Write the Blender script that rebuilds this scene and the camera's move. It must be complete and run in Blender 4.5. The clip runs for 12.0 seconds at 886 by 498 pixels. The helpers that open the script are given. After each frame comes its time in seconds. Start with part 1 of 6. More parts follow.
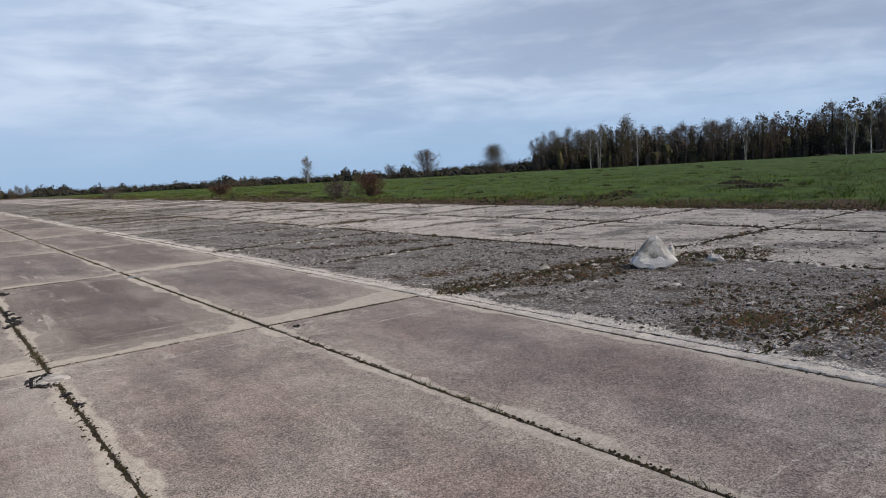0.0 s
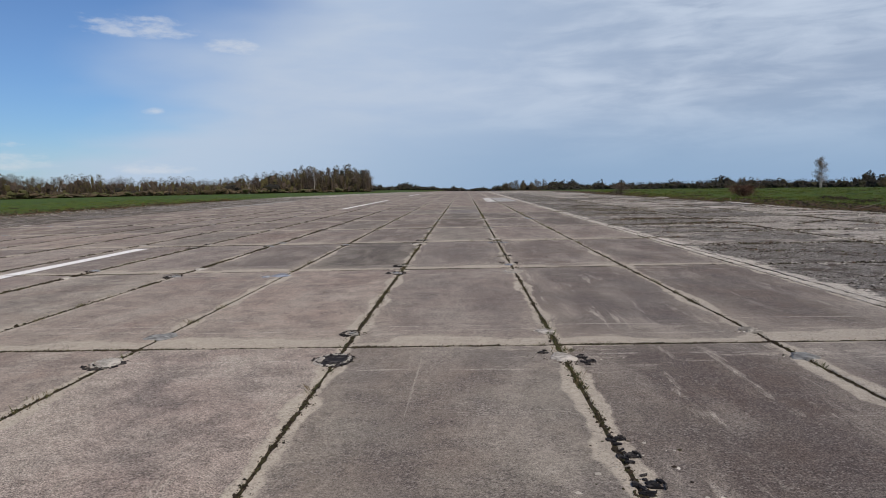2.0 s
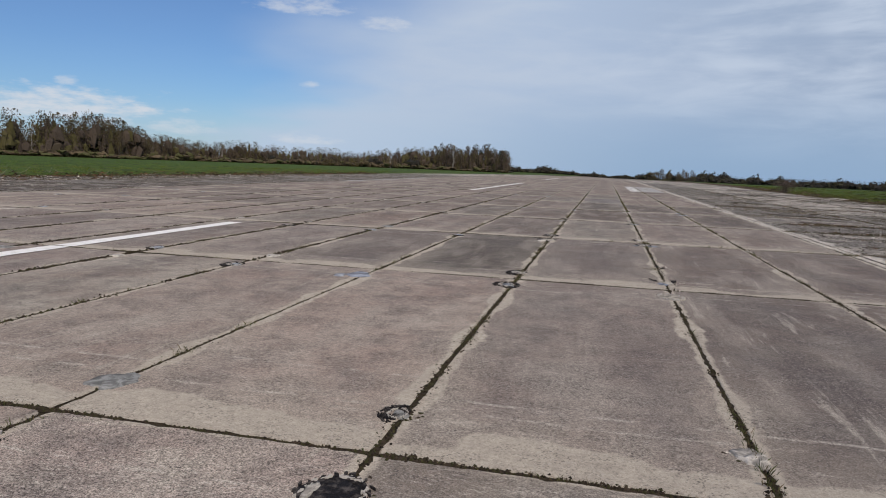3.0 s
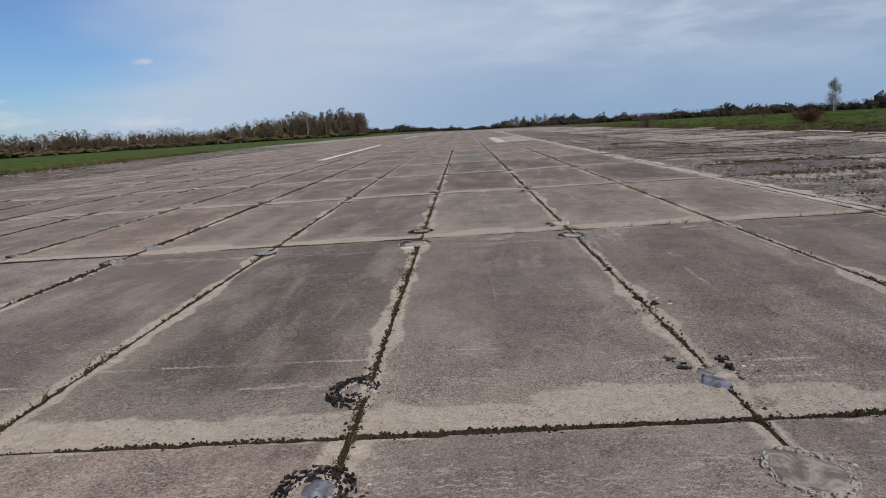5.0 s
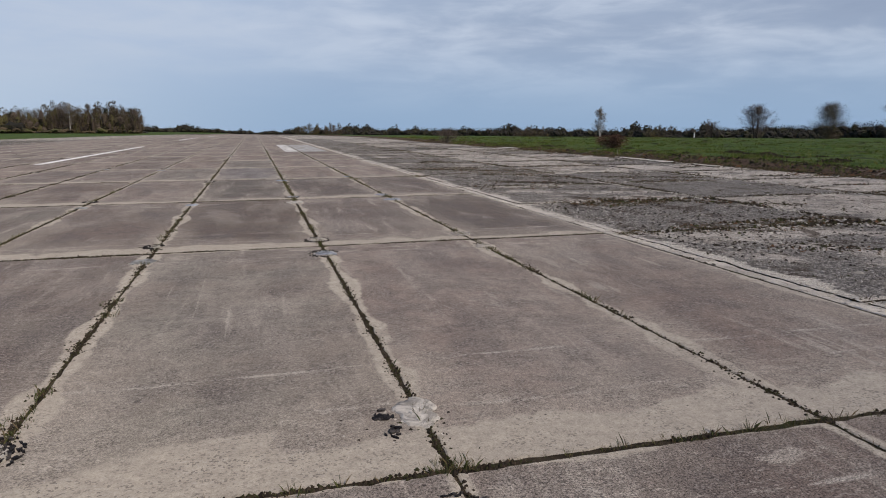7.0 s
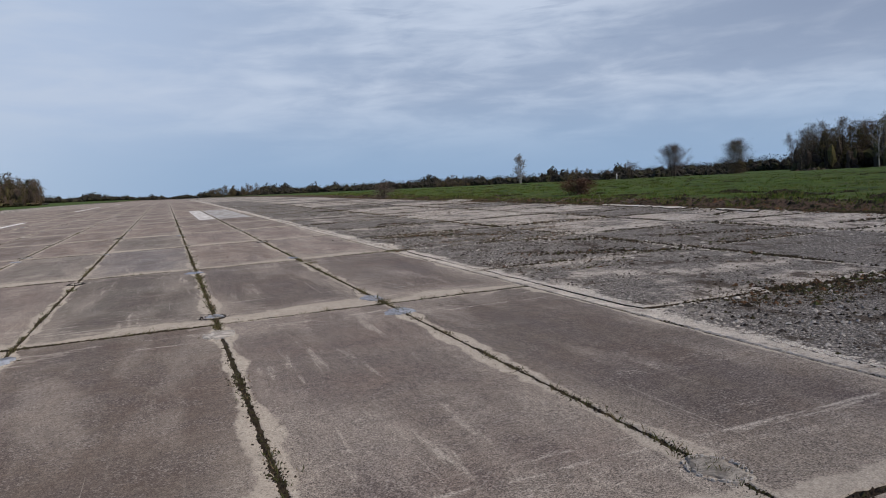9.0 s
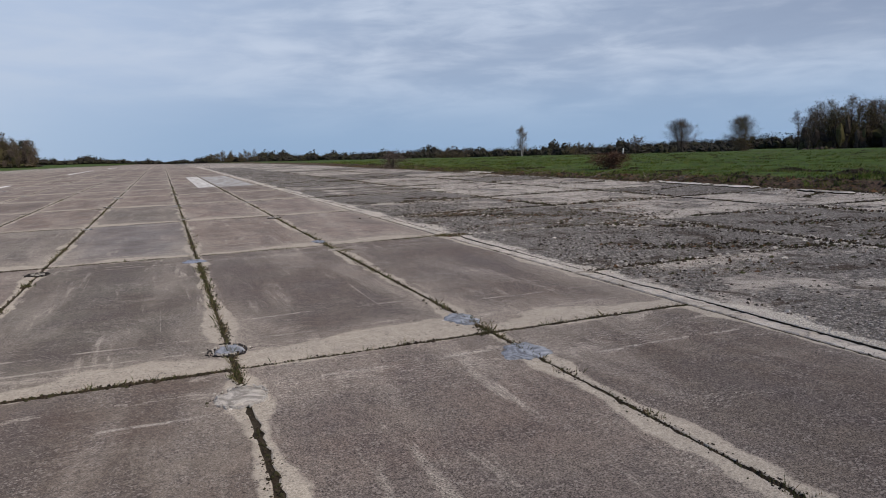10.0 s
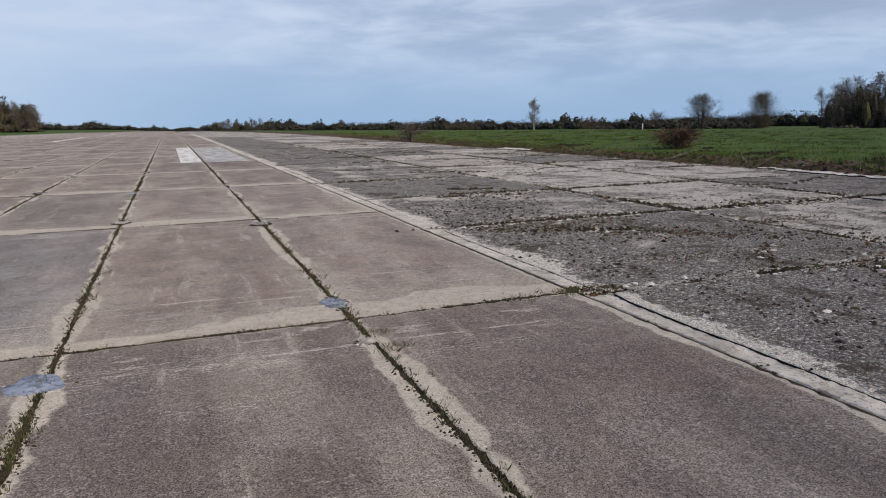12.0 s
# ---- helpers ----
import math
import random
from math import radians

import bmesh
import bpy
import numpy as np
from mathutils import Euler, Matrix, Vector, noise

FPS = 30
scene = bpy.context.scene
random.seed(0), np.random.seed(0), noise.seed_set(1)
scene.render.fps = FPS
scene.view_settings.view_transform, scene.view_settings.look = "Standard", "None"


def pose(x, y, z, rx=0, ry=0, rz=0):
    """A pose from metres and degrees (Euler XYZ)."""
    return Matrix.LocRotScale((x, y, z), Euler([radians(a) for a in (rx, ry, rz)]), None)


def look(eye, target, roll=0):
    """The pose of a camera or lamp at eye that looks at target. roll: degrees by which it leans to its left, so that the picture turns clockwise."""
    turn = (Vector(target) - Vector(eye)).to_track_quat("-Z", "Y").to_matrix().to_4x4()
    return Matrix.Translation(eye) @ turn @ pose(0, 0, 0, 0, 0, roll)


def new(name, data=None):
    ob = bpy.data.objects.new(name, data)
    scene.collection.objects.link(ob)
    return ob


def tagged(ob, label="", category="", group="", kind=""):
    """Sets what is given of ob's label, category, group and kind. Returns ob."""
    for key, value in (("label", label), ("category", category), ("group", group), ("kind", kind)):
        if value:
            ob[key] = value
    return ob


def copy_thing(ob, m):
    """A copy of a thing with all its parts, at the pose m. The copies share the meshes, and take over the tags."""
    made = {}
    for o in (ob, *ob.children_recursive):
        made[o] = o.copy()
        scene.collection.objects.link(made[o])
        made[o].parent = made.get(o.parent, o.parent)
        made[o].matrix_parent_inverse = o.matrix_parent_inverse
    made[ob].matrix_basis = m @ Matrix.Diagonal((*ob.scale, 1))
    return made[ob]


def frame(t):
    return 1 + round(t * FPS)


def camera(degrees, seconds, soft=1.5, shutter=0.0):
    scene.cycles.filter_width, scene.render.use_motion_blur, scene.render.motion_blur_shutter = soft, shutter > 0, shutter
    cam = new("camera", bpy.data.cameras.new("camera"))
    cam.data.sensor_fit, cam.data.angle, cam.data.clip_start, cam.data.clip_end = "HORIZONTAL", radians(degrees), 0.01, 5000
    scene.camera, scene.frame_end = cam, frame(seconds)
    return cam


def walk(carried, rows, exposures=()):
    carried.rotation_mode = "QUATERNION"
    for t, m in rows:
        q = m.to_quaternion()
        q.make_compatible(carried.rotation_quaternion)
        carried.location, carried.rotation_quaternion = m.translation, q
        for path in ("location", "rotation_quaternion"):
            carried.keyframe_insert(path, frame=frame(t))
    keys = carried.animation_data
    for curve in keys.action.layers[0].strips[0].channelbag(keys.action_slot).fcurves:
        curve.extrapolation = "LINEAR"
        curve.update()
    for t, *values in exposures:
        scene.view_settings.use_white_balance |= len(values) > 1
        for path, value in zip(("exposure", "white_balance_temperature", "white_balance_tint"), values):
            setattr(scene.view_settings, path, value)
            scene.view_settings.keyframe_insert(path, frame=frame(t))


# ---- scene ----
cam = camera(65.9, 12.0, soft=1.0)

PATH = [
    (0, (1.269, -6.692, 1.537), (2.474, -5.114, 1.299), -3.2),
    (0.5, (1.226, -5.134, 1.505), (2.204, -3.408, 1.253), -3.6),
    (1, (1.195, -3.497, 1.506), (1.859, -1.625, 1.274), -1.2),
    (1.5, (1.155, -1.876, 1.524), (1.257, 0.115, 1.368), -2.1),
    (2, (1.157, -0.353, 1.513), (1.091, 1.637, 1.328), -1.2),
    (2.5, (1.111, 1.224, 1.512), (0.72, 3.17, 1.268), 0.9),
    (2.7, (1.132, 1.83, 1.517), (0.689, 3.765, 1.275), 2.3),
    (4.3, (0.709, 6.661, 1.484), (0.349, 8.604, 1.175), -4.0),
    (4.5, (0.688, 7.28, 1.485), (0.527, 9.24, 1.124), -2.0),
    (5, (0.646, 8.844, 1.493), (0.569, 10.81, 1.138), -3.7),
    (5.5, (0.728, 10.497, 1.508), (0.94, 12.466, 1.225), -2.9),
    (6, (0.873, 12.179, 1.48), (1.407, 14.088, 1.213), -3.0),
    (6.5, (1.029, 13.724, 1.473), (1.597, 15.609, 1.12), -2.6),
    (7, (1.226, 15.322, 1.485), (1.746, 17.221, 1.135), -0.1),
    (7.2, (1.292, 15.978, 1.483), (1.799, 17.885, 1.156), 0.6),
    (8.8, (1.552, 21.299, 1.518), (2.216, 23.171, 1.282), -2.9),
    (9, (1.585, 21.958, 1.514), (2.323, 23.805, 1.307), -3.1),
    (9.5, (1.587, 23.495, 1.518), (2.378, 25.321, 1.317), -3.2),
    (10, (1.642, 25.15, 1.487), (2.382, 26.986, 1.196), -1.8),
    (10.5, (1.797, 26.653, 1.495), (2.474, 28.511, 1.198), -2.0),
    (11, (2.105, 28.046, 1.511), (2.783, 29.906, 1.229), -1.6),
    (11.5, (2.486, 29.581, 1.486), (3.125, 31.443, 1.132), -2.1),
    (12, (2.804, 31.006, 1.494), (3.522, 32.836, 1.124), -0.8),
]
walk(cam, [(t, look(e, a, r)) for t, e, a, r in PATH],
     exposures=[(0, 0.12, 6560, 10.7), (1.0, 0.07, 6600, 10.9), (2.0, -0.18, 6560, 10.7), (2.5, -0.19, 6560, 10.8), (4.5, -0.22, 6580, 11.7), (6, -0.24, 6580, 11.8), (6.5, -0.22, 6660, 12.0), (7, -0.17, 6640, 12.0), (9.0, -0.17, 6530, 12.1), (9.5, -0.14, 6520, 12.1), (10.5, -0.18, 6560, 12.1), (11.5, -0.22, 6530, 11.8), (12, 0.01, 6430, 11.0)])

# ---- light ----
SUN_AZ, SUN_EL = radians(156), radians(42)      # azimuth from +y towards +x
sun = new("sun", bpy.data.lights.new("sun", "SUN"))
sun.data.energy, sun.data.angle, sun.data.color = 3.0, radians(5), (1.0, 0.88, 0.76)
sun.matrix_world = look((60 * math.sin(SUN_AZ), 60 * math.cos(SUN_AZ), 60 * math.tan(SUN_EL)), (0, 0, 0))


class Nodes:
    """Short hand for building node trees."""

    def __init__(self, tree):
        self.tree = tree
        tree.nodes.clear()

    def add(self, kind, values=(), **settings):
        n = self.tree.nodes.new(kind)
        for k, v in settings.items():
            setattr(n, k, v)
        for k, v in dict(values).items():
            if isinstance(v, bpy.types.NodeSocket):
                self.tree.links.new(v, n.inputs[k])
            else:
                n.inputs[k].default_value = v
        return n

    def math(self, op, a, b=0.0, c=0.0, clamp=False):
        return self.add("ShaderNodeMath", {0: a, 1: b, 2: c}, operation=op, use_clamp=clamp).outputs[0]

    def ramp(self, value, lo, hi, a=0.0, b=1.0, smooth=True):
        return self.add("ShaderNodeMapRange", {0: value, 1: lo, 2: hi, 3: a, 4: b},
                        interpolation_type="SMOOTHSTEP" if smooth else "LINEAR").outputs[0]

    def mix(self, f, a, b, mode="MIX"):
        n = self.add("ShaderNodeMix", data_type="RGBA", blend_type=mode)
        for i, v in ((0, f), (6, a), (7, b)):
            if isinstance(v, bpy.types.NodeSocket):
                self.tree.links.new(v, n.inputs[i])
            else:
                n.inputs[i].default_value = (*v, 1.0) if isinstance(v, tuple) and len(v) == 3 else v
        return n.outputs[2]

    def noise(self, vector, scale, detail=4.0, rough=0.55, distortion=0.0):
        return self.add("ShaderNodeTexNoise", {"Vector": vector, "Scale": scale, "Detail": detail,
                                               "Roughness": rough, "Distortion": distortion}).outputs["Fac"]

    def scaled(self, vector, sx, sy, sz):
        return self.add("ShaderNodeVectorMath", {0: vector, 1: (sx, sy, sz)}, operation="MULTIPLY").outputs[0]

    def split(self, vector):
        return self.add("ShaderNodeSeparateXYZ", {0: vector}).outputs


def make_world():
    world = bpy.data.worlds.new("sky")
    scene.world = world
    world.use_nodes = True
    g = Nodes(world.node_tree)
    d = g.add("ShaderNodeTexCoord").outputs["Generated"]
    x, y, z = g.split(d)[0], g.split(d)[1], g.split(d)[2]
    up = g.math("ADD", g.math("MAXIMUM", z, 0.0), 0.16)
    px, py = g.math("DIVIDE", x, up), g.math("DIVIDE", y, up)
    flat = g.add("ShaderNodeCombineXYZ", {0: px, 1: py, 2: 0.0}).outputs[0]
    sky = g.add("ShaderNodeTexSky", sky_type="NISHITA", sun_disc=False, sun_elevation=SUN_EL,
                sun_rotation=SUN_AZ, air_density=1.0, dust_density=0.3, ozone_density=3.0)
    deep = g.mix(1.0, sky.outputs[0], (0.62, 0.86, 1.18), "MULTIPLY")
    clear = g.add("ShaderNodeBackground", {"Color": deep, "Strength": 0.085})
    # high veil of cloud, open towards the west
    az = g.math("ARCTAN2", x, y)
    wrap = g.add("ShaderNodeCombineXYZ", {0: g.math("MULTIPLY", x, 3.4), 1: g.math("MULTIPLY", y, 3.4), 2: g.math("MULTIPLY", z, 15.0)}).outputs[0]
    soft = g.noise(flat, 0.45, 4, 0.5)
    broad = g.noise(wrap, 0.8, 4, 0.5, 0.25)
    wisp = g.noise(wrap, 2.3, 6, 0.58, 0.4)
    west = g.math("ADD", x, g.math("MULTIPLY", g.math("SUBTRACT", soft, 0.5), 0.75))
    west = g.math("SUBTRACT", west, g.math("MULTIPLY", z, 0.9))
    veil = g.math("MAXIMUM", g.ramp(west, -0.66, -0.40, 0.06, 0.97), g.ramp(z, 0.0, 0.10, 0.45, 0.0))
    lump = g.math("ADD", g.math("MULTIPLY", broad, 0.62), g.math("MULTIPLY", wisp, 0.38))
    low = g.ramp(z, 0.0, 0.14)
    tone = g.mix(g.ramp(lump, 0.39, 0.60), (0.37, 0.47, 0.635), (0.60, 0.70, 0.85))
    smear = g.noise(g.scaled(wrap, 1.0, 1.0, 1.5), 1.7, 5, 0.55, 0.5)
    tone = g.mix(g.math("MULTIPLY", g.ramp(smear, 0.56, 0.68), g.ramp(z, 0.08, 0.20, 0.0, 0.40)), tone, (0.30, 0.385, 0.545))
    smooth = g.mix(g.ramp(lump, 0.36, 0.64), (0.48, 0.60, 0.79), (0.56, 0.66, 0.81))
    tone = g.mix(g.ramp(x, -0.15, 0.40), smooth, tone)
    tone = g.mix(g.math("MULTIPLY", g.ramp(x, 0.45, 0.95), g.ramp(z, 0.06, 0.22)), tone, g.mix(0.85, tone, (0.24, 0.30, 0.43)))
    haze = g.mix(g.ramp(x, -0.45, 0.15), (0.52, 0.65, 0.82), (0.32, 0.47, 0.68))
    tone = g.mix(low, haze, tone)
    cloud = g.add("ShaderNodeBackground", {"Color": tone, "Strength": 1.0})
    first = g.add("ShaderNodeMixShader", {0: veil, 1: clear.outputs[0], 2: cloud.outputs[0]})
    # small fair-weather clouds low in the west: bearing, height, half widths
    puffp = g.add("ShaderNodeCombineXYZ", {0: g.math("MULTIPLY", az, 6.5), 1: g.math("MULTIPLY", z, 21.0), 2: 3.4}).outputs[0]
    edge = g.noise(g.scaled(puffp, 2.2, 2.2, 1.0), 2.0, 6, 0.6)
    rough = g.math("MULTIPLY", g.math("SUBTRACT", edge, 0.5), 4.6)
    puff = g.math("MULTIPLY", g.ramp(g.noise(puffp, 0.95, 7, 0.55), 0.56, 0.66), g.ramp(x, -0.82, -0.74, 1.0, 0.0))
    for a0, z0, wa, wz in ((-25.0, 0.207, 4.2, 0.018), (-18.4, 0.190, 2.0, 0.012), (-41.9, 0.088, 0.9, 0.009), (-24.4, 0.106, 0.8, 0.008),
                           (-42.5, 0.054, 8.0, 0.030), (-33.6, 0.037, 2.8, 0.014), (-24.7, 0.029, 3.0, 0.010)):
        da = g.math("DIVIDE", g.math("SUBTRACT", az, radians(a0)), radians(wa))
        dz = g.math("DIVIDE", g.math("SUBTRACT", z, z0), wz)
        dz = g.math("MULTIPLY", dz, g.ramp(dz, -0.2, 0.0, 1.7, 1.0))
        q = g.math("ADD", g.math("ADD", g.math("MULTIPLY", da, da), g.math("MULTIPLY", dz, dz)), rough)
        puff = g.math("MAXIMUM", puff, g.ramp(q, -0.6, 1.3, 0.95 if wa > 5.0 else 0.62, 0.0))
    white = g.add("ShaderNodeBackground", {"Color": (0.74, 0.785, 0.85, 1.0), "Strength": 1.0})
    last = g.add("ShaderNodeMixShader", {0: g.math("MULTIPLY", puff, 0.9), 1: first.outputs[0], 2: white.outputs[0]})
    g.add("ShaderNodeOutputWorld", {0: last.outputs[0]})


make_world()


# ---- materials ----
def material(name, build, rough=0.9):
    m = bpy.data.materials.new(name)
    m.use_nodes = True
    g = Nodes(m.node_tree)
    colour, height, strength, rough_socket = build(g)
    values = {"Base Color": colour, "Roughness": rough if rough_socket is None else rough_socket, "Specular IOR Level": 0.12, "Diffuse Roughness": 0.6}
    if height is not None:
        values["Normal"] = g.add("ShaderNodeBump", {"Height": height, "Strength": strength, "Distance": 0.02}).outputs[0]
    shader = g.add("ShaderNodeBsdfPrincipled", values)
    g.add("ShaderNodeOutputMaterial", {0: shader.outputs[0]})
    return m


def place(g):
    return g.add("ShaderNodeNewGeometry").outputs["Position"]


def chance(g):
    a = g.add("ShaderNodeObjectInfo").outputs["Random"]
    b = g.add("ShaderNodeNewGeometry").outputs["Random Per Island"]
    return g.math("FRACT", g.math("ADD", a, b))


def edge_distance(g, half_x, half_y):
    u = g.split(g.add("ShaderNodeUVMap", uv_map="UVMap").outputs[0])
    dx = g.math("SUBTRACT", half_x, g.math("ABSOLUTE", u[0]))
    dy = g.math("SUBTRACT", half_y, g.math("ABSOLUTE", u[1]))
    return dx, dy


def grey(g, value):
    return g.add("ShaderNodeCombineColor", {0: value, 1: value, 2: value}).outputs[0]


def slab_concrete(g):
    p = place(g)
    px, py = g.split(p)[0], g.split(p)[1]
    # place on the single slab, and lots drawn for it
    fx, fy = g.math("FLOOR", g.math("MULTIPLY", px, 0.5)), g.math("FLOOR", g.math("DIVIDE", py, 6.0))
    u = g.math("SUBTRACT", px, g.math("MULTIPLY", fx, 2.0))
    v = g.math("SUBTRACT", py, g.math("MULTIPLY", fy, 6.0))
    lots = g.add("ShaderNodeTexWhiteNoise", {"Vector": g.add("ShaderNodeCombineXYZ", {0: g.math("ADD", fx, 0.5), 1: g.math("ADD", fy, 0.5), 2: 0.5}).outputs[0]},
                 noise_dimensions="3D").outputs["Color"]
    l1, l2, l3 = g.split(lots)[0], g.split(lots)[1], g.split(lots)[2]
    side = g.math("MINIMUM", u, g.math("SUBTRACT", 2.0, u))
    far_end = g.math("SUBTRACT", 6.0, v)
    info = g.add("ShaderNodeObjectInfo")
    tint, worn = info.outputs["Color"], g.math("SUBTRACT", 1.0, info.outputs["Alpha"])
    warm = g.mix(l1, (0.212, 0.165, 0.141), (0.274, 0.222, 0.191))
    # broad mottling, wet-looking and dry areas
    cloudy = g.noise(p, 0.75, 5, 0.6)
    patchy = g.noise(p, 2.6, 7, 0.72, 0.1)
    fine = g.noise(p, 11.0, 6, 0.78)
    body = g.mix(g.ramp(cloudy, 0.34, 0.66), warm, g.mix(0.65, warm, (0.32, 0.285, 0.245)))
    body = g.mix(1.0, body, tint, "MULTIPLY")
    body = g.mix(g.math("MULTIPLY", g.ramp(patchy, 0.42, 0.62), 0.62), body, g.mix(0.75, body, (0.105, 0.088, 0.082)))
    dark = g.noise(g.scaled(p, 1.3, 0.7, 1.0), 0.8, 5, 0.6)
    body = g.mix(g.math("MULTIPLY", g.ramp(dark, 0.50, 0.66), 0.45), body, (0.118, 0.102, 0.098))
    # two rubbed tracks lengthwise, stronger on some slabs
    along = g.noise(g.scaled(p, 4.5, 0.50, 1.0), 1.2, 7, 0.70, 0.15)
    streak = g.math("MULTIPLY", g.ramp(along, 0.56, 0.66), g.ramp(l2, 0.15, 0.8, 0.25, 0.85))
    body = g.mix(g.math("MULTIPLY", streak, g.ramp(patchy, 0.66, 0.40, 0.45, 1.0)), body, (0.365, 0.33, 0.28))
    wash = g.noise(g.scaled(p, 1.5, 0.42, 1.0), 1.0, 4, 0.55, 0.3)
    body = g.mix(g.math("MULTIPLY", g.ramp(wash, 0.48, 0.66), 0.38), body, (0.355, 0.315, 0.268))
    body = g.mix(g.math("MULTIPLY", g.ramp(wash, 0.48, 0.34), 0.32), body, (0.105, 0.090, 0.086))
    # thin scraped lines across, at a place of its own on each slab
    wob = g.math("MULTIPLY", g.math("SUBTRACT", g.noise(g.scaled(p, 0.9, 0.2, 1.0), 1.0, 3), 0.5), 0.16)
    broken = g.ramp(g.noise(g.scaled(p, 1.8, 6.0, 1.0), 1.0, 5, 0.75), 0.47, 0.56)
    lines = None
    for base, spread, lot in ((0.45, 0.5, l1), (0.80, 0.7, l3), (5.15, 0.5, l2)):
        at = g.math("ADD", g.math("ADD", base, g.math("MULTIPLY", lot, spread)), wob)
        one = g.ramp(g.math("ABSOLUTE", g.math("SUBTRACT", v, at)), 0.006, 0.030, 1.0, 0.0)
        lines = one if lines is None else g.math("MAXIMUM", lines, one)
    body = g.mix(g.math("MULTIPLY", g.math("MULTIPLY", lines, broken), 0.75), body, (0.41, 0.375, 0.325))
    # cement skin left in flat tongues near the ends
    near_end = g.ramp(g.math("MINIMUM", v, far_end), 0.15, 1.3, 1.0, 0.10)
    tongue = g.noise(g.scaled(p, 0.9, 2.2, 1.0), 1.5, 7, 0.68)
    tongue = g.math("MULTIPLY", g.ramp(tongue, 0.575, 0.600), near_end)
    body = g.mix(g.math("MULTIPLY", tongue, 0.72), body, (0.37, 0.33, 0.28))
    # bands of the wavy stamp of the mould, crests rubbed pale
    wave = g.math("SINE", g.math("ADD", g.math("MULTIPLY", py, 140.0), g.math("MULTIPLY", g.math("SINE", g.math("MULTIPLY", px, 84.0)), 1.1)))
    zone = g.ramp(g.noise(g.scaled(p, 0.7, 1.7, 1.0), 0.8, 6, 0.7), 0.53, 0.62)
    zone = g.math("MAXIMUM", zone, g.math("MULTIPLY", g.ramp(g.math("ABSOLUTE", g.math("SUBTRACT", far_end, 0.62)), 0.10, 0.34, 1.0, 0.0), g.ramp(l1, 0.35, 0.6)))
    crest = g.math("MULTIPLY", g.math("MULTIPLY", g.ramp(wave, 0.3, 0.95), zone), g.ramp(g.noise(p, 9.0, 5, 0.75), 0.46, 0.56))
    body = g.mix(g.math("MULTIPLY", crest, 0.60), body, (0.42, 0.385, 0.335))
    # long scratches
    scratch = g.noise(g.scaled(p, 17.0, 0.30, 1.0), 1.0, 3, 0.5, 0.3)
    body = g.mix(g.math("MULTIPLY", g.ramp(scratch, 0.72, 0.74), 0.40), body, (0.40, 0.365, 0.31))
    # bleached cement along the joints with a ragged, crisp inner border: broad at one end, narrow at the other
    wide = g.noise(p, 0.9, 3, 0.5)
    ragged = g.math("SUBTRACT", g.noise(p, 4.0, 8, 0.72), 0.5)
    flank = g.math("SUBTRACT", side, g.math("ADD", 0.062, g.math("MULTIPLY", g.ramp(wide, 0.42, 0.68), 0.10)))
    broad = g.math("SUBTRACT", v, g.math("ADD", g.math("ADD", 0.12, g.math("MULTIPLY", l3, 0.24)), g.math("MULTIPLY", g.ramp(wide, 0.36, 0.66), 0.30)))
    narrow = g.math("SUBTRACT", far_end, g.math("ADD", 0.03, g.math("MULTIPLY", g.ramp(wide, 0.5, 0.7), 0.07)))
    d = g.math("MINIMUM", g.math("MINIMUM", flank, narrow), g.math("MULTIPLY", broad, 0.6))
    d = g.math("ADD", d, g.math("MULTIPLY", ragged, 0.165))
    band = g.ramp(d, -0.020, 0.016, 1.0, 0.0)
    pale = g.mix(g.noise(p, 6.0, 6, 0.7), (0.355, 0.315, 0.256), (0.49, 0.44, 0.363))
    body = g.mix(g.math("MULTIPLY", band, g.ramp(g.noise(p, 1.6, 6, 0.72), 0.30, 0.50, 0.62, 1.0)), body, pale)
    halo = g.ramp(d, 0.0, 0.45, 1.0, 0.0)
    body = g.mix(g.math("MULTIPLY", halo, g.ramp(v, 1.5, 3.0, 0.42, 0.12)), body, (0.345, 0.305, 0.252))
    # sand and small stones of the surface, and dark pits
    grain = g.noise(p, 105.0, 4, 0.85)
    mealy = g.noise(p, 32.0, 5, 0.8)
    body = g.mix(0.15, body, grey(g, g.ramp(fine, 0.34, 0.66, smooth=False)), "OVERLAY")
    body = g.mix(g.math("MULTIPLY", g.ramp(band, 0.0, 1.0, 1.0, 0.36), g.ramp(worn, 0.0, 1.0, 0.52, 0.92)), body, grey(g, g.ramp(grain, 0.36, 0.64, smooth=False)), "OVERLAY")
    body = g.mix(g.ramp(band, 0.0, 1.0, 0.24, 0.12), body, grey(g, g.ramp(mealy, 0.36, 0.64, smooth=False)), "OVERLAY")
    cell = g.add("ShaderNodeTexVoronoi", {"Vector": p, "Scale": 95.0})
    tiny = g.split(cell.outputs["Color"])[0]
    bare = g.ramp(patchy, 0.40, 0.62, 0.25, 1.0)
    body = g.mix(g.math("MULTIPLY", g.math("MULTIPLY", g.ramp(tiny, 0.84, 0.88), bare), 0.42), body, (0.43, 0.395, 0.35))
    body = g.mix(g.math("MULTIPLY", g.math("MULTIPLY", g.ramp(tiny, 0.14, 0.18, 1.0, 0.0), bare), 0.55), body, (0.050, 0.044, 0.042))
    pit = g.add("ShaderNodeTexVoronoi", {"Vector": p, "Scale": 6.0}).outputs["Distance"]
    body = g.mix(g.ramp(pit, 0.03, 0.06, 0.85, 0.0), body, (0.04, 0.033, 0.03))
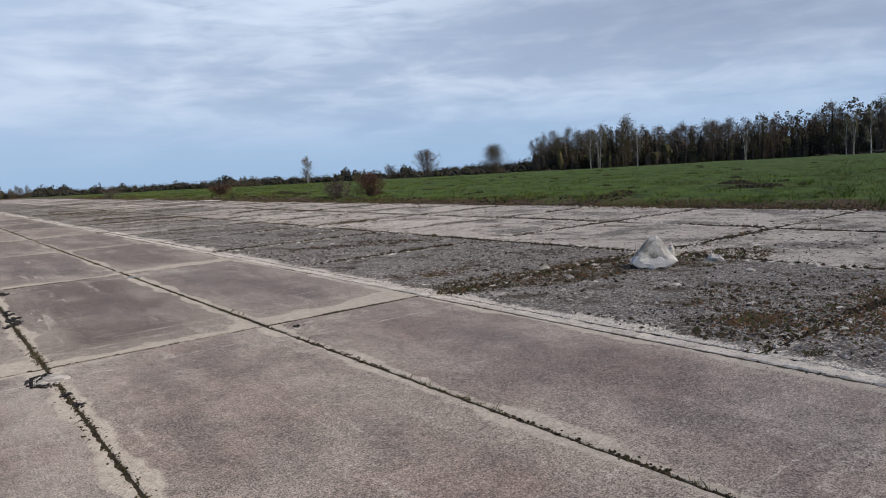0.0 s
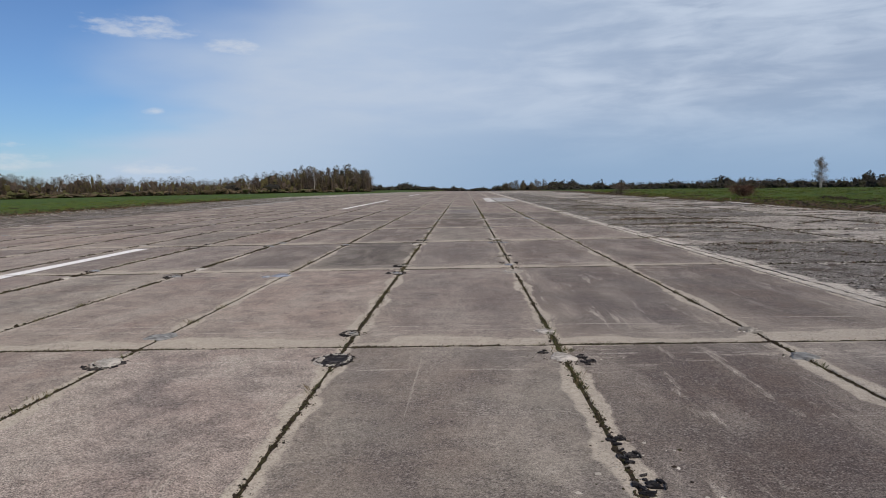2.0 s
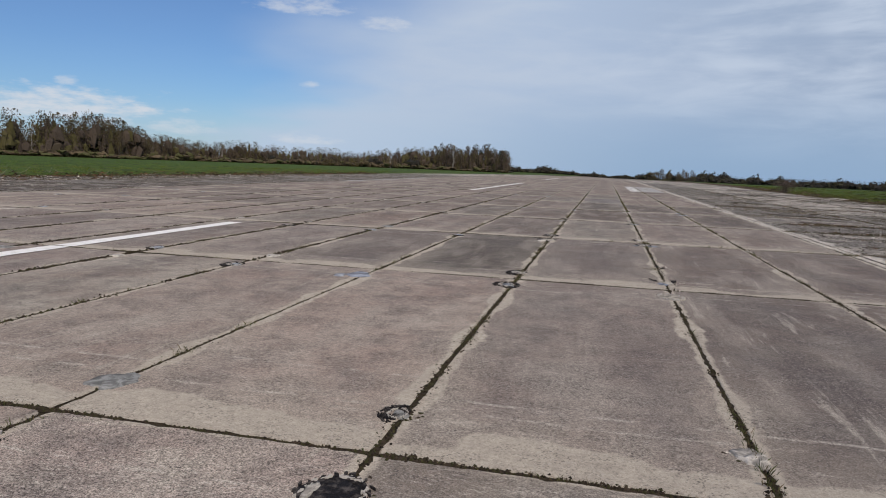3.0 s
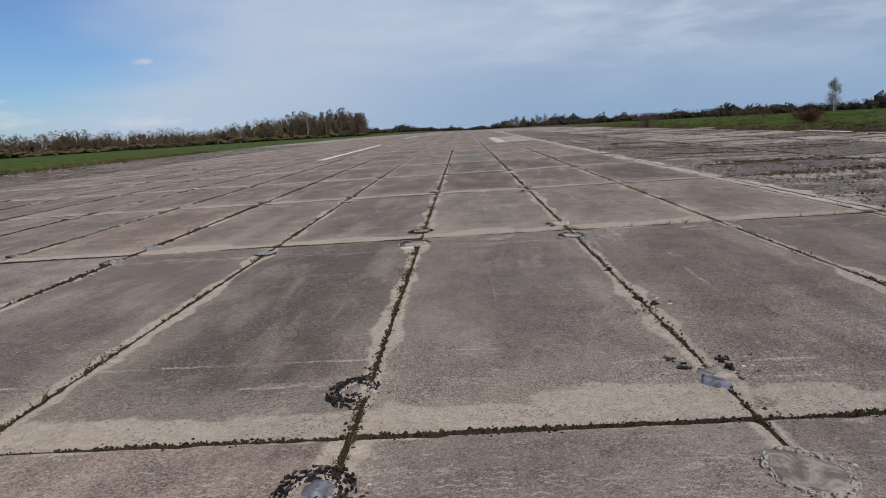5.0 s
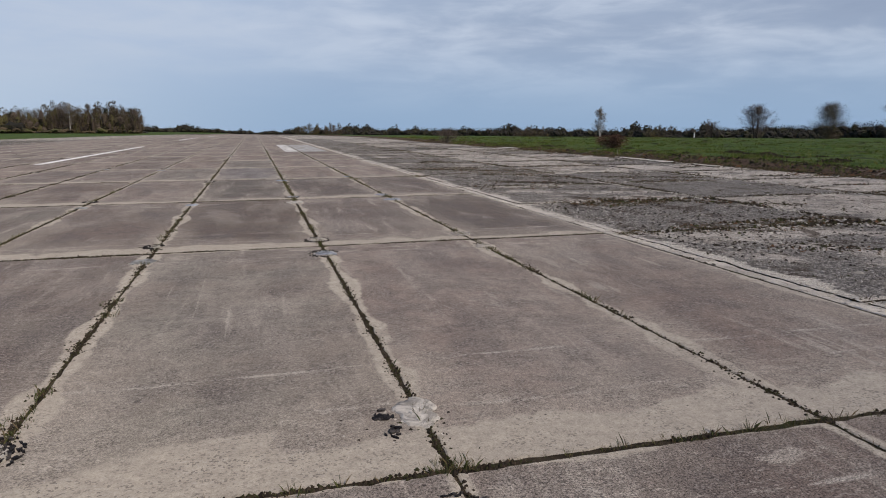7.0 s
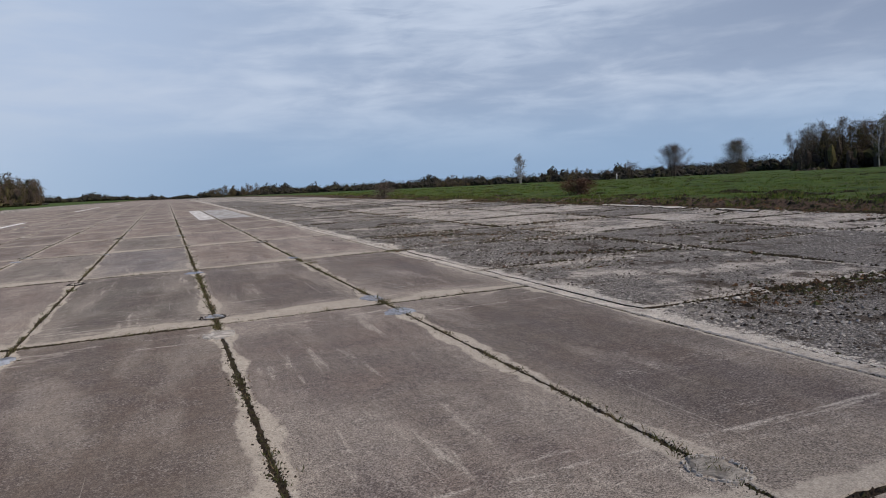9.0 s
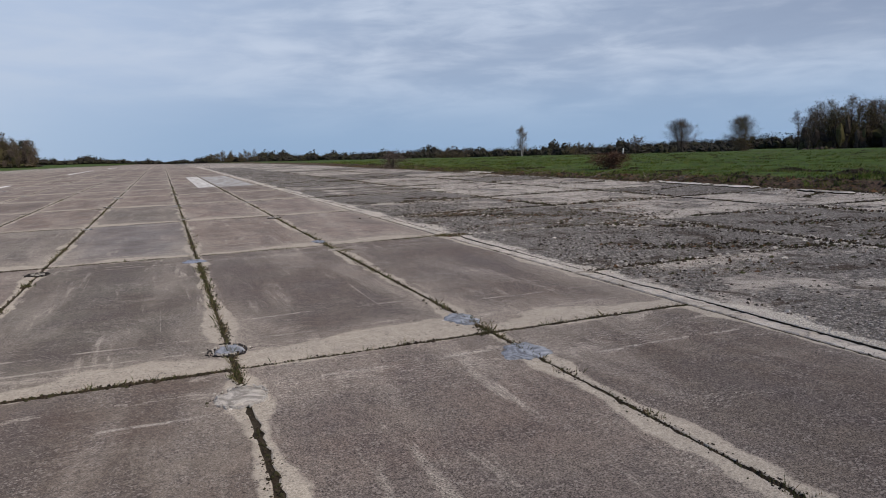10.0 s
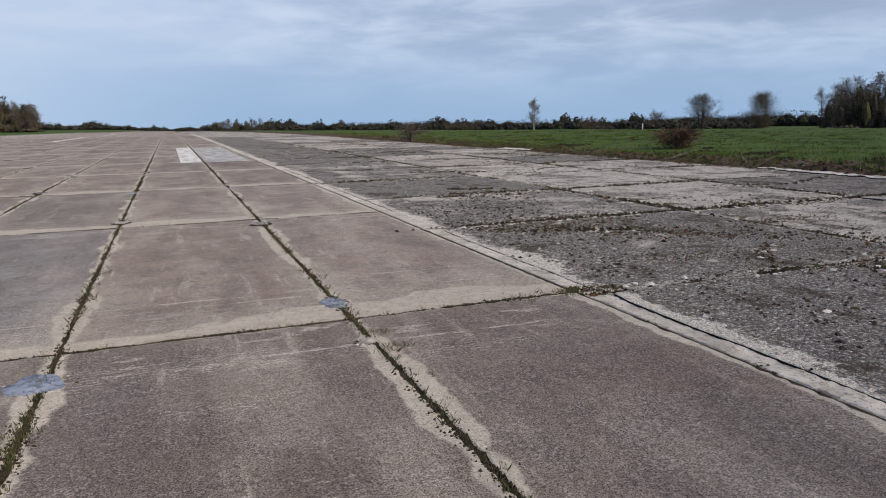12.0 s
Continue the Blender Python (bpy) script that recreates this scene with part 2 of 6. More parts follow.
    height = g.math("ADD", g.math("MULTIPLY", grain, 0.5), g.math("MULTIPLY", g.math("MULTIPLY", wave, g.ramp(zone, 0.0, 1.0, 0.25, 1.0)), 0.08))
    height = g.math("ADD", height, g.math("MULTIPLY", fine, 0.5))
    height = g.math("ADD", height, g.math("MULTIPLY", band, 0.12))
    return body, height, 0.22, None


def shoulder_concrete(g, bare, dirt=0.55, rim=1.0):
    """bare: how much of the smooth skin has come off."""
    p = place(g)
    x = g.split(p)[0]
    dx, dy = edge_distance(g, 2.0, 2.0)
    r = chance(g)
    big = g.noise(p, 0.7, 5, 0.62)
    mid = g.noise(p, 3.5, 6, 0.7)
    rag = g.noise(p, 8.0, 6, 0.7)
    skin = g.mix(r, (0.358, 0.322, 0.280), (0.475, 0.430, 0.375))
    skin = g.mix(g.ramp(mid, 0.38, 0.66), skin, g.mix(0.6, skin, (0.42, 0.39, 0.34)))
    skin = g.mix(g.math("MULTIPLY", g.ramp(g.noise(g.scaled(p, 1.0, 0.7, 1.0), 1.7, 6, 0.7), 0.50, 0.62), 0.5), skin, (0.13, 0.118, 0.104))
    # bared stones of two sizes
    cell = g.add("ShaderNodeTexVoronoi", {"Vector": p, "Scale": 30.0, "Randomness": 1.0})
    small = g.add("ShaderNodeTexVoronoi", {"Vector": p, "Scale": 75.0, "Randomness": 1.0})
    stones = g.mix(g.split(cell.outputs["Color"])[0], (0.125, 0.115, 0.105), (0.76, 0.71, 0.64))
    stones = g.mix(0.45, stones, g.mix(g.split(small.outputs["Color"])[1], (0.068, 0.062, 0.057), (0.70, 0.65, 0.59)))
    # shade between the stones, painted in: their colour darkens away from each centre
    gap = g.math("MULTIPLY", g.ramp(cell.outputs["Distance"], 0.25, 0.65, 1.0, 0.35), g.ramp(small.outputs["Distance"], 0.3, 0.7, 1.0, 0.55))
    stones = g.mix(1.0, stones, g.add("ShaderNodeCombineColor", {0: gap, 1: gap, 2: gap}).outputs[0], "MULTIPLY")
    stones = g.mix(g.math("MULTIPLY", g.ramp(mid, 0.50, 0.62), 0.45), stones, (0.075, 0.064, 0.053))
    lost = g.ramp(g.math("ADD", big, g.math("MULTIPLY", g.math("SUBTRACT", rag, 0.5), 0.35)), 0.60 - bare, 0.70 - bare)
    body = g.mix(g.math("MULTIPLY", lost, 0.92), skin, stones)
    # dirt and moss films
    soil = g.noise(g.scaled(p, 1.0, 0.8, 1.0), 1.3, 7, 0.75, 0.5)
    film = g.mix(g.noise(p, 2.2, 4, 0.6), (0.040, 0.034, 0.024), (0.085, 0.058, 0.040))
    body = g.mix(g.math("MULTIPLY", g.ramp(soil, dirt, dirt + 0.08), 0.85), body, film)
    # pale broken rim, crisp and often interrupted
    d = g.math("MINIMUM", dx, dy)
    width = g.math("ADD", 0.055, g.math("MULTIPLY", g.ramp(g.noise(p, 0.9, 3), 0.42, 0.70), 0.13))
    width = g.math("ADD", width, g.math("MULTIPLY", g.math("SUBTRACT", rag, 0.5), 0.16))
    band = g.ramp(g.math("SUBTRACT", d, width), -0.02, 0.02, 1.0, 0.0)
    band = g.math("MULTIPLY", band, g.ramp(g.noise(p, 0.75, 4, 0.65), 0.40, 0.48, 0.25 * rim, rim))
    # crumbled lime along the runway's edging
    lime = g.math("SUBTRACT", g.math("ADD", 6.33, g.math("MULTIPLY", g.ramp(g.noise(p, 0.6, 3), 0.44, 0.7), 0.30)), x)
    lime = g.ramp(g.math("ADD", lime, g.math("MULTIPLY", g.math("SUBTRACT", rag, 0.5), 0.7)), -0.03, 0.05)
    lime = g.math("MULTIPLY", lime, g.ramp(x, 5.0, 6.0))
    band = g.math("MAXIMUM", band, lime)
    band = g.math("MULTIPLY", band, g.ramp(g.noise(p, 13.0, 6, 0.85), 0.37, 0.47, 0.40, 1.0))
    pale = g.mix(g.noise(p, 16.0, 5, 0.75), (0.40, 0.365, 0.31), (0.76, 0.71, 0.62))
    body = g.mix(g.math("MULTIPLY", band, 0.92), body, pale)
    pock = g.noise(p, 18.0, 6, 0.85)
    body = g.mix(g.math("MULTIPLY", g.ramp(pock, 0.55, 0.60), g.ramp(band, 0.0, 1.0, 0.70, 0.20)), body, (0.040, 0.035, 0.031))
    body = g.mix(g.math("MULTIPLY", g.ramp(pock, 0.38, 0.42, 1.0, 0.0), 0.45), body, (0.52, 0.485, 0.43))
    grain = g.noise(p, 90.0, 4, 0.9)
    body = g.mix(0.85, body, g.mix(g.ramp(grain, 0.34, 0.66, smooth=False), (0.0, 0.0, 0.0), (1.0, 1.0, 1.0)), "OVERLAY")
    height = g.math("ADD", g.math("MULTIPLY", g.math("MULTIPLY", g.ramp(cell.outputs["Distance"], 0.0, 0.6, 1.0, 0.0), lost), 0.9),
                    g.math("MULTIPLY", lost, -0.4))
    height = g.math("ADD", height, g.math("MULTIPLY", g.math("ADD", grain, mid), 0.5))
    return body, height, 0.9, None


def edge_concrete(g):
    p = place(g)
    a, b = g.noise(p, 2.2, 5, 0.6), g.noise(p, 40.0, 5, 0.7)
    body = g.mix(g.ramp(a, 0.3, 0.7), (0.40, 0.365, 0.315), (0.66, 0.61, 0.53))
    body = g.mix(g.ramp(b, 0.54, 0.68), body, (0.12, 0.105, 0.09))
    c = g.noise(p, 9.0, 6, 0.75)
    body = g.mix(g.math("MULTIPLY", g.ramp(c, 0.54, 0.62), 0.55), body, (0.10, 0.088, 0.073))
    body = g.mix(g.math("MULTIPLY", g.ramp(c, 0.36, 0.44, 1.0, 0.0), 0.7), body, (0.58, 0.54, 0.47))
    return body, g.math("ADD", c, b), 0.9, None


def soil(g):
    p = place(g)
    a, b = g.noise(p, 4.0, 5, 0.65), g.noise(p, 60.0, 4, 0.7)
    body = g.mix(g.ramp(a, 0.3, 0.7), (0.020, 0.016, 0.011), (0.066, 0.052, 0.034))
    body = g.mix(g.ramp(b, 0.52, 0.8), body, (0.13, 0.105, 0.072))
    body = g.mix(g.ramp(g.noise(p, 1.3, 3), 0.56, 0.72), body, (0.044, 0.044, 0.018))
    return body, b, 0.9, None


def meadow(g):
    p = place(g)
    x = g.split(p)[0]
    a, b, c = g.noise(p, 0.12, 5, 0.6), g.noise(p, 1.4, 5, 0.65), g.noise(p, 14.0, 4, 0.7)
    green = g.mix(g.ramp(b, 0.32, 0.68), (0.027, 0.054, 0.008), (0.082, 0.130, 0.019))
    green = g.mix(g.math("MULTIPLY", g.ramp(a, 0.48, 0.66), 0.6), green, (0.082, 0.100, 0.030))
    green = g.mix(g.math("MULTIPLY", g.ramp(c, 0.50, 0.70), 0.6), green, (0.022, 0.038, 0.008))
    tuss = g.noise(g.scaled(p, 1.0, 1.0, 0.2), 0.55, 6, 0.72, 0.6)
    green = g.mix(g.math("MULTIPLY", g.ramp(tuss, 0.52, 0.60), 0.80), green, (0.024, 0.032, 0.010))
    earth = g.mix(g.ramp(c, 0.35, 0.7), (0.036, 0.025, 0.018), (0.150, 0.098, 0.064))
    wob = g.math("MULTIPLY", g.math("SUBTRACT", g.noise(p, 0.5, 5, 0.65), 0.5), 3.4)
    bare_strip = g.ramp(g.split(p)[1], 8.0, 30.0, 0.0, 1.0)
    right = g.ramp(g.math("SUBTRACT", g.math("ADD", x, wob), bare_strip), 19.5, 20.5)
    left = g.ramp(g.math("ADD", x, wob), -33.8, -32.0, 1.0, 0.0)
    turf = g.math("MAXIMUM", right, left)
    bald = g.ramp(g.noise(p, 0.35, 6, 0.7), 0.64, 0.70)
    turf = g.math("MULTIPLY", turf, g.math("SUBTRACT", 1.0, g.math("MULTIPLY", bald, 0.8)))
    return g.mix(turf, earth, green), g.math("ADD", b, c), 1.0, None


def paint(g):
    p = place(g)
    a, b = g.noise(p, 5.0, 6, 0.7), g.noise(p, 45.0, 4, 0.7)
    worn = g.ramp(g.math("ADD", g.math("MULTIPLY", a, 0.6), g.math("MULTIPLY", b, 0.4)), 0.50, 0.62)
    return g.mix(g.math("MULTIPLY", worn, 0.55), (0.80, 0.79, 0.76), (0.38, 0.36, 0.33)), b, 0.3, None


def worn_paint(g):
    p = place(g)
    a, b = g.noise(g.scaled(p, 1.6, 0.6, 1.0), 1.8, 6, 0.7), g.noise(p, 30.0, 4, 0.7)
    worn = g.ramp(g.math("ADD", g.math("MULTIPLY", a, 0.7), g.math("MULTIPLY", b, 0.3)), 0.44, 0.60)
    return g.mix(worn, (0.66, 0.65, 0.62), (0.33, 0.305, 0.27)), b, 0.3, None


def faded_paint(g):
    p = place(g)
    a, b = g.noise(g.scaled(p, 1.6, 0.5, 1.0), 1.5, 6, 0.7), g.noise(p, 30.0, 4, 0.7)
    worn = g.ramp(g.math("ADD", g.math("MULTIPLY", a, 0.7), g.math("MULTIPLY", b, 0.3)), 0.36, 0.60)
    return g.mix(worn, (0.48, 0.485, 0.475), (0.27, 0.25, 0.225)), b, 0.3, None


def mortar(g):
    p = place(g)
    tone = g.add("ShaderNodeObjectInfo").outputs["Color"]
    a, b = g.noise(p, 7.0, 6, 0.7, 1.2), g.noise(p, 60.0, 5, 0.8)
    body = g.mix(g.ramp(a, 0.40, 0.60), (0.21, 0.207, 0.20), (0.46, 0.455, 0.44))
    body = g.mix(g.math("MULTIPLY", g.ramp(b, 0.54, 0.72), 0.6), body, (0.13, 0.125, 0.12))
    return g.mix(1.0, body, tone, "MULTIPLY"), g.math("ADD", a, b), 0.7, None


def tar(g):
    p = place(g)
    a = g.noise(p, 22.0, 5, 0.7)
    return g.mix(g.ramp(a, 0.45, 0.68), (0.012, 0.011, 0.012), (0.10, 0.09, 0.084)), a, 0.8, g.ramp(a, 0.3, 0.7, 0.7, 0.95)


def rock(g):
    p = place(g)
    a, b = g.noise(p, 5.0, 6, 0.65), g.noise(p, 50.0, 4, 0.7)
    body = g.mix(g.ramp(a, 0.44, 0.60), (0.58, 0.55, 0.48), (0.26, 0.245, 0.20))
    return g.mix(g.math("MULTIPLY", g.ramp(b, 0.55, 0.8), 0.6), body, (0.10, 0.10, 0.09)), g.math("ADD", a, b), 1.0, None


def pieces(lo, hi, extra=None):
    """Colours that vary from piece to piece of a joined mesh."""
    def build(g):
        r = g.add("ShaderNodeNewGeometry").outputs["Random Per Island"]
        p = place(g)
        body = g.mix(r, lo, hi)
        if extra:
            body = g.mix(g.ramp(g.math("FRACT", g.math("MULTIPLY", r, 37.7)), 0.62, 0.72), body, extra)
        n = g.noise(p, 30.0, 3)
        return g.mix(0.25, body, g.mix(n, (0.2, 0.2, 0.2), (0.8, 0.8, 0.8)), "OVERLAY"), None, 0, None
    return build


def bark(lo, hi, scale=3.0):
    def build(g):
        p = place(g)
        a = g.noise(g.scaled(p, 1.0, 1.0, 0.35), scale, 5, 0.7)
        return g.mix(g.ramp(a, 0.4, 0.65), lo, hi), a, 0.6, None
    return build


M_SLAB = material("runway_concrete", slab_concrete)
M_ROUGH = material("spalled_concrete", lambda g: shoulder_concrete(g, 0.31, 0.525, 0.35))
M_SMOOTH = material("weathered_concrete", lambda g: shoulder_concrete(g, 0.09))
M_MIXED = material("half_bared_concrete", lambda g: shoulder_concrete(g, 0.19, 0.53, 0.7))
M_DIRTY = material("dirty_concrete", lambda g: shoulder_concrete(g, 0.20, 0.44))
M_EDGE = material("edge_concrete", edge_concrete)
M_SOIL = material("soil", soil)
M_GROUND = material("meadow", meadow)
M_PAINT = material("white_paint", paint, 0.7)
M_BAR = material("worn_white_paint", worn_paint, 0.8)
M_FADED = material("faded_white_paint", faded_paint, 0.8)
M_MORTAR = material("mortar", mortar)
M_TAR = material("tar", tar)
M_PALE_RIM = material("crumbled_mortar", lambda g: (g.mix(g.noise(place(g), 40.0, 4, 0.7), (0.30, 0.28, 0.25), (0.62, 0.59, 0.54)), g.noise(place(g), 60.0, 4, 0.7), 0.6, None))
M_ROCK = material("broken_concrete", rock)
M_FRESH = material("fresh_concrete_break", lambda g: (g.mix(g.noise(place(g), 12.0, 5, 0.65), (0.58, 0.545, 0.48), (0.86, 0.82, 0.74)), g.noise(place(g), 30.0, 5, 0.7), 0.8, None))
M_RIM = material("crumbled_rim", lambda g: (g.mix(g.ramp(g.noise(place(g), 3.5, 7, 0.75), 0.40, 0.60), (0.36, 0.335, 0.29), (0.74, 0.70, 0.62)), g.noise(place(g), 20.0, 6, 0.8), 1.0, None))
M_BLADE = material("grass_blades", pieces((0.034, 0.042, 0.014), (0.110, 0.122, 0.042), (0.17, 0.128, 0.072)))
M_TURF = material("turf_blades", pieces((0.030, 0.062, 0.008), (0.120, 0.182, 0.030), (0.19, 0.185, 0.06)))
M_DRY = material("dry_stalks", pieces((0.075, 0.046, 0.027), (0.24, 0.165, 0.092), (0.065, 0.068, 0.024)))
M_MOSS = material("rusty_moss", pieces((0.070, 0.040, 0.022), (0.175, 0.095, 0.050), (0.060, 0.066, 0.024)))
M_STONES = material("loose_stones", pieces((0.10, 0.094, 0.088), (0.50, 0.47, 0.42), (0.045, 0.038, 0.032)))
M_PALE = material("pale_crumbs", pieces((0.34, 0.315, 0.27), (0.68, 0.635, 0.56), (0.22, 0.20, 0.17)))
M_CLODS = material("soil_clods", pieces((0.016, 0.013, 0.010), (0.064, 0.048, 0.034), (0.044, 0.042, 0.020)))
M_BARK = material("grey_bark", bark((0.040, 0.033, 0.027), (0.095, 0.080, 0.066)))
M_BIRCH = material("birch_bark", bark((0.50, 0.48, 0.44), (0.16, 0.14, 0.12), 2.0))
M_TWIG = material("bare_twigs", pieces((0.085, 0.066, 0.054), (0.165, 0.130, 0.106)))
M_TWIG_PALE = material("pale_twigs", pieces((0.16, 0.140, 0.12), (0.29, 0.255, 0.215)))
M_BUD = material("spring_buds", pieces((0.088, 0.076, 0.028), (0.170, 0.142, 0.052), (0.090, 0.068, 0.044)))
M_NEEDLE = material("pine_needles", pieces((0.026, 0.034, 0.018), (0.058, 0.066, 0.032)))
M_RUST = material("rusty_twigs", pieces((0.065, 0.036, 0.025), (0.15, 0.085, 0.06)))
M_THICKET = material("thicket", pieces((0.058, 0.046, 0.037), (0.112, 0.088, 0.068), (0.104, 0.094, 0.040)))
M_TAN = material("dry_scrub", pieces((0.070, 0.054, 0.034), (0.140, 0.108, 0.066), (0.085, 0.086, 0.036)))
M_FAR = material("distant_crowns", pieces((0.026, 0.026, 0.022), (0.048, 0.043, 0.036), (0.052, 0.050, 0.030)))
M_POST = material("white_post_paint", paint, 0.6)


# ---- helpers of this scene ----
rng = np.random.default_rng(7)


def mesh_of(name, verts, faces, mat, uvs=None, smooth=False):
    me = bpy.data.meshes.new(name)
    me.from_pydata([tuple(map(float, v)) for v in verts], [], [tuple(map(int, f)) for f in faces])
    me.materials.append(mat)
    if uvs is not None:
        layer = me.uv_layers.new(name="UVMap")
        idx = np.empty(len(me.loops), dtype=np.int32)
        me.loops.foreach_get("vertex_index", idx)
        layer.data.foreach_set("uv", np.asarray(uvs, dtype=np.float32)[idx].ravel())
    if smooth:
        me.polygons.foreach_set("use_smooth", [True] * len(me.polygons))
    me.update()
    return me


def part(name, me, parent, label="", m=None, kind=""):
    ob = new(name, me)
    ob.parent = parent
    if m is not None:
        ob.matrix_basis = m
    if label:
        tagged(ob, label=label)
    if kind:
        tagged(ob, kind=kind)
    return ob


def drop(x, y):
    """How far the land falls away from the level part of the field."""
    r = math.hypot(x, y - 12.0)
    q = max(0.0, r - 90.0)
    s = 0.0068 + 0.0030 * math.tanh((x + 40.0) / 60.0)
    east = min(320.0, max(0.0, x - 22.0))
    lean = 0.0155 * east * east / (east + 18.0) * min(1.0, max(0.15, (y - 20.0) / 170.0))
    return -s * q * q / (q + 60.0) - lean


def lump(x, y, s):
    return noise.noise((x * s, y * s, 3.1))


def land(x, y):
    """Height of the grass field or of the earth under the paving."""
    e = 19.0 + 0.6 * lump(x, y, 0.4)
    out = max(x - e, -33.4 + 0.8 * lump(x, y, 0.3) - x)
    k = min(1.0, max(0.0, (out + 0.5) / 1.6))
    k = k * k * (3 - 2 * k)
    bumps = 0.13 + 0.10 * lump(x, y, 0.35) + 0.05 * lump(x, y, 1.1) + 0.10 * lump(x, y, 0.07)
    return drop(x, y) - 0.22 * (1 - k) + k * bumps


# ---- the ground ----
def steps(*runs):
    out = []
    for a, b, s in runs:
        out += list(np.arange(a, b, s))
    return out


def build_ground():
    xs = steps((-3000, -300, 300), (-300, -60, 20), (-60, -30, 0.9), (-30, 16, 4), (16, 46, 0.45), (46, 100, 3), (100, 300, 16), (300, 3001, 300))
    ys = steps((-900, -60, 120), (-60, -14, 6), (-14, 80, 0.6), (80, 130, 2.5), (130, 400, 18), (400, 3701, 300))
    nx = len(xs)
    verts = [(x, y, land(x, y)) for y in ys for x in xs]
    faces = [(j * nx + i, j * nx + i + 1, (j + 1) * nx + i + 1, (j + 1) * nx + i) for j in range(len(ys) - 1) for i in range(nx - 1)]
    tagged(new("ground", mesh_of("ground", verts, faces, M_GROUND, smooth=True)),
           "flat meadow with fresh green spring grass and bare earth", "ground", kind="structure")


build_ground()

# ---- the runway: precast slabs of 2 x 6 m in even rows ----
LINES = list(range(-20, 7, 2))            # lengthwise joints
ROWS = range(-3, 150)                      # rows of slabs, 6 m each
NEAR_ROWS = range(-2, 21)


def ring(hx, hy, step):
    pts = []
    for (ax, ay), (bx, by) in (((-hx, -hy), (hx, -hy)), ((hx, -hy), (hx, hy)), ((hx, hy), (-hx, hy)), ((-hx, hy), (-hx, -hy))):
        n = max(2, round(math.hypot(bx - ax, by - ay) / step))
        pts += [(ax + (bx - ax) * i / n, ay + (by - ay) * i / n) for i in range(n)]
    return pts


def slab_mesh(name, hx, hy, gap, step, chip, mat, seed, thick=0.14, open_end=0.0):
    """One slab, its arrises worn and chipped; the top lies at z = 0."""
    r = random.Random(seed)
    inner, outer = [], []
    for x, y in ring(hx - gap, hy - gap - open_end, step):
        bite = r.random() ** 4 * chip
        corner = max(0.0, 0.12 - math.hypot(hx - abs(x), hy - abs(y))) * r.random()
        f = bite + corner * 0.12
        ox, oy = x * (1 - f / hx) if abs(x) > hx - gap - 1e-6 else x, y * (1 - f / hy) if abs(y) > hy - gap - open_end - 1e-6 else y
        w = 0.005 + r.random() * 0.008
        outer.append((ox, oy))
        inner.append((ox - math.copysign(min(w, abs(ox)), ox), oy - math.copysign(min(w, abs(oy)), oy)))
    n = len(outer)
    verts = [(x, y, 0.0) for x, y in inner] + [(x, y, -0.004 - r.random() * 0.004) for x, y in outer] + [(x, y, -thick) for x, y in outer]
    faces = [tuple(range(n))]
    for k in (0, n):
        faces += [(k + i, n + k + i, n + k + (i + 1) % n, k + (i + 1) % n) for i in range(n)]
    me = mesh_of(name, verts, faces, mat, [(v[0], v[1]) for v in verts])
    me.materials.append(M_SOIL)
    me.polygons.foreach_set("material_index", [0] * (n + 1) + [1] * n)
    return me


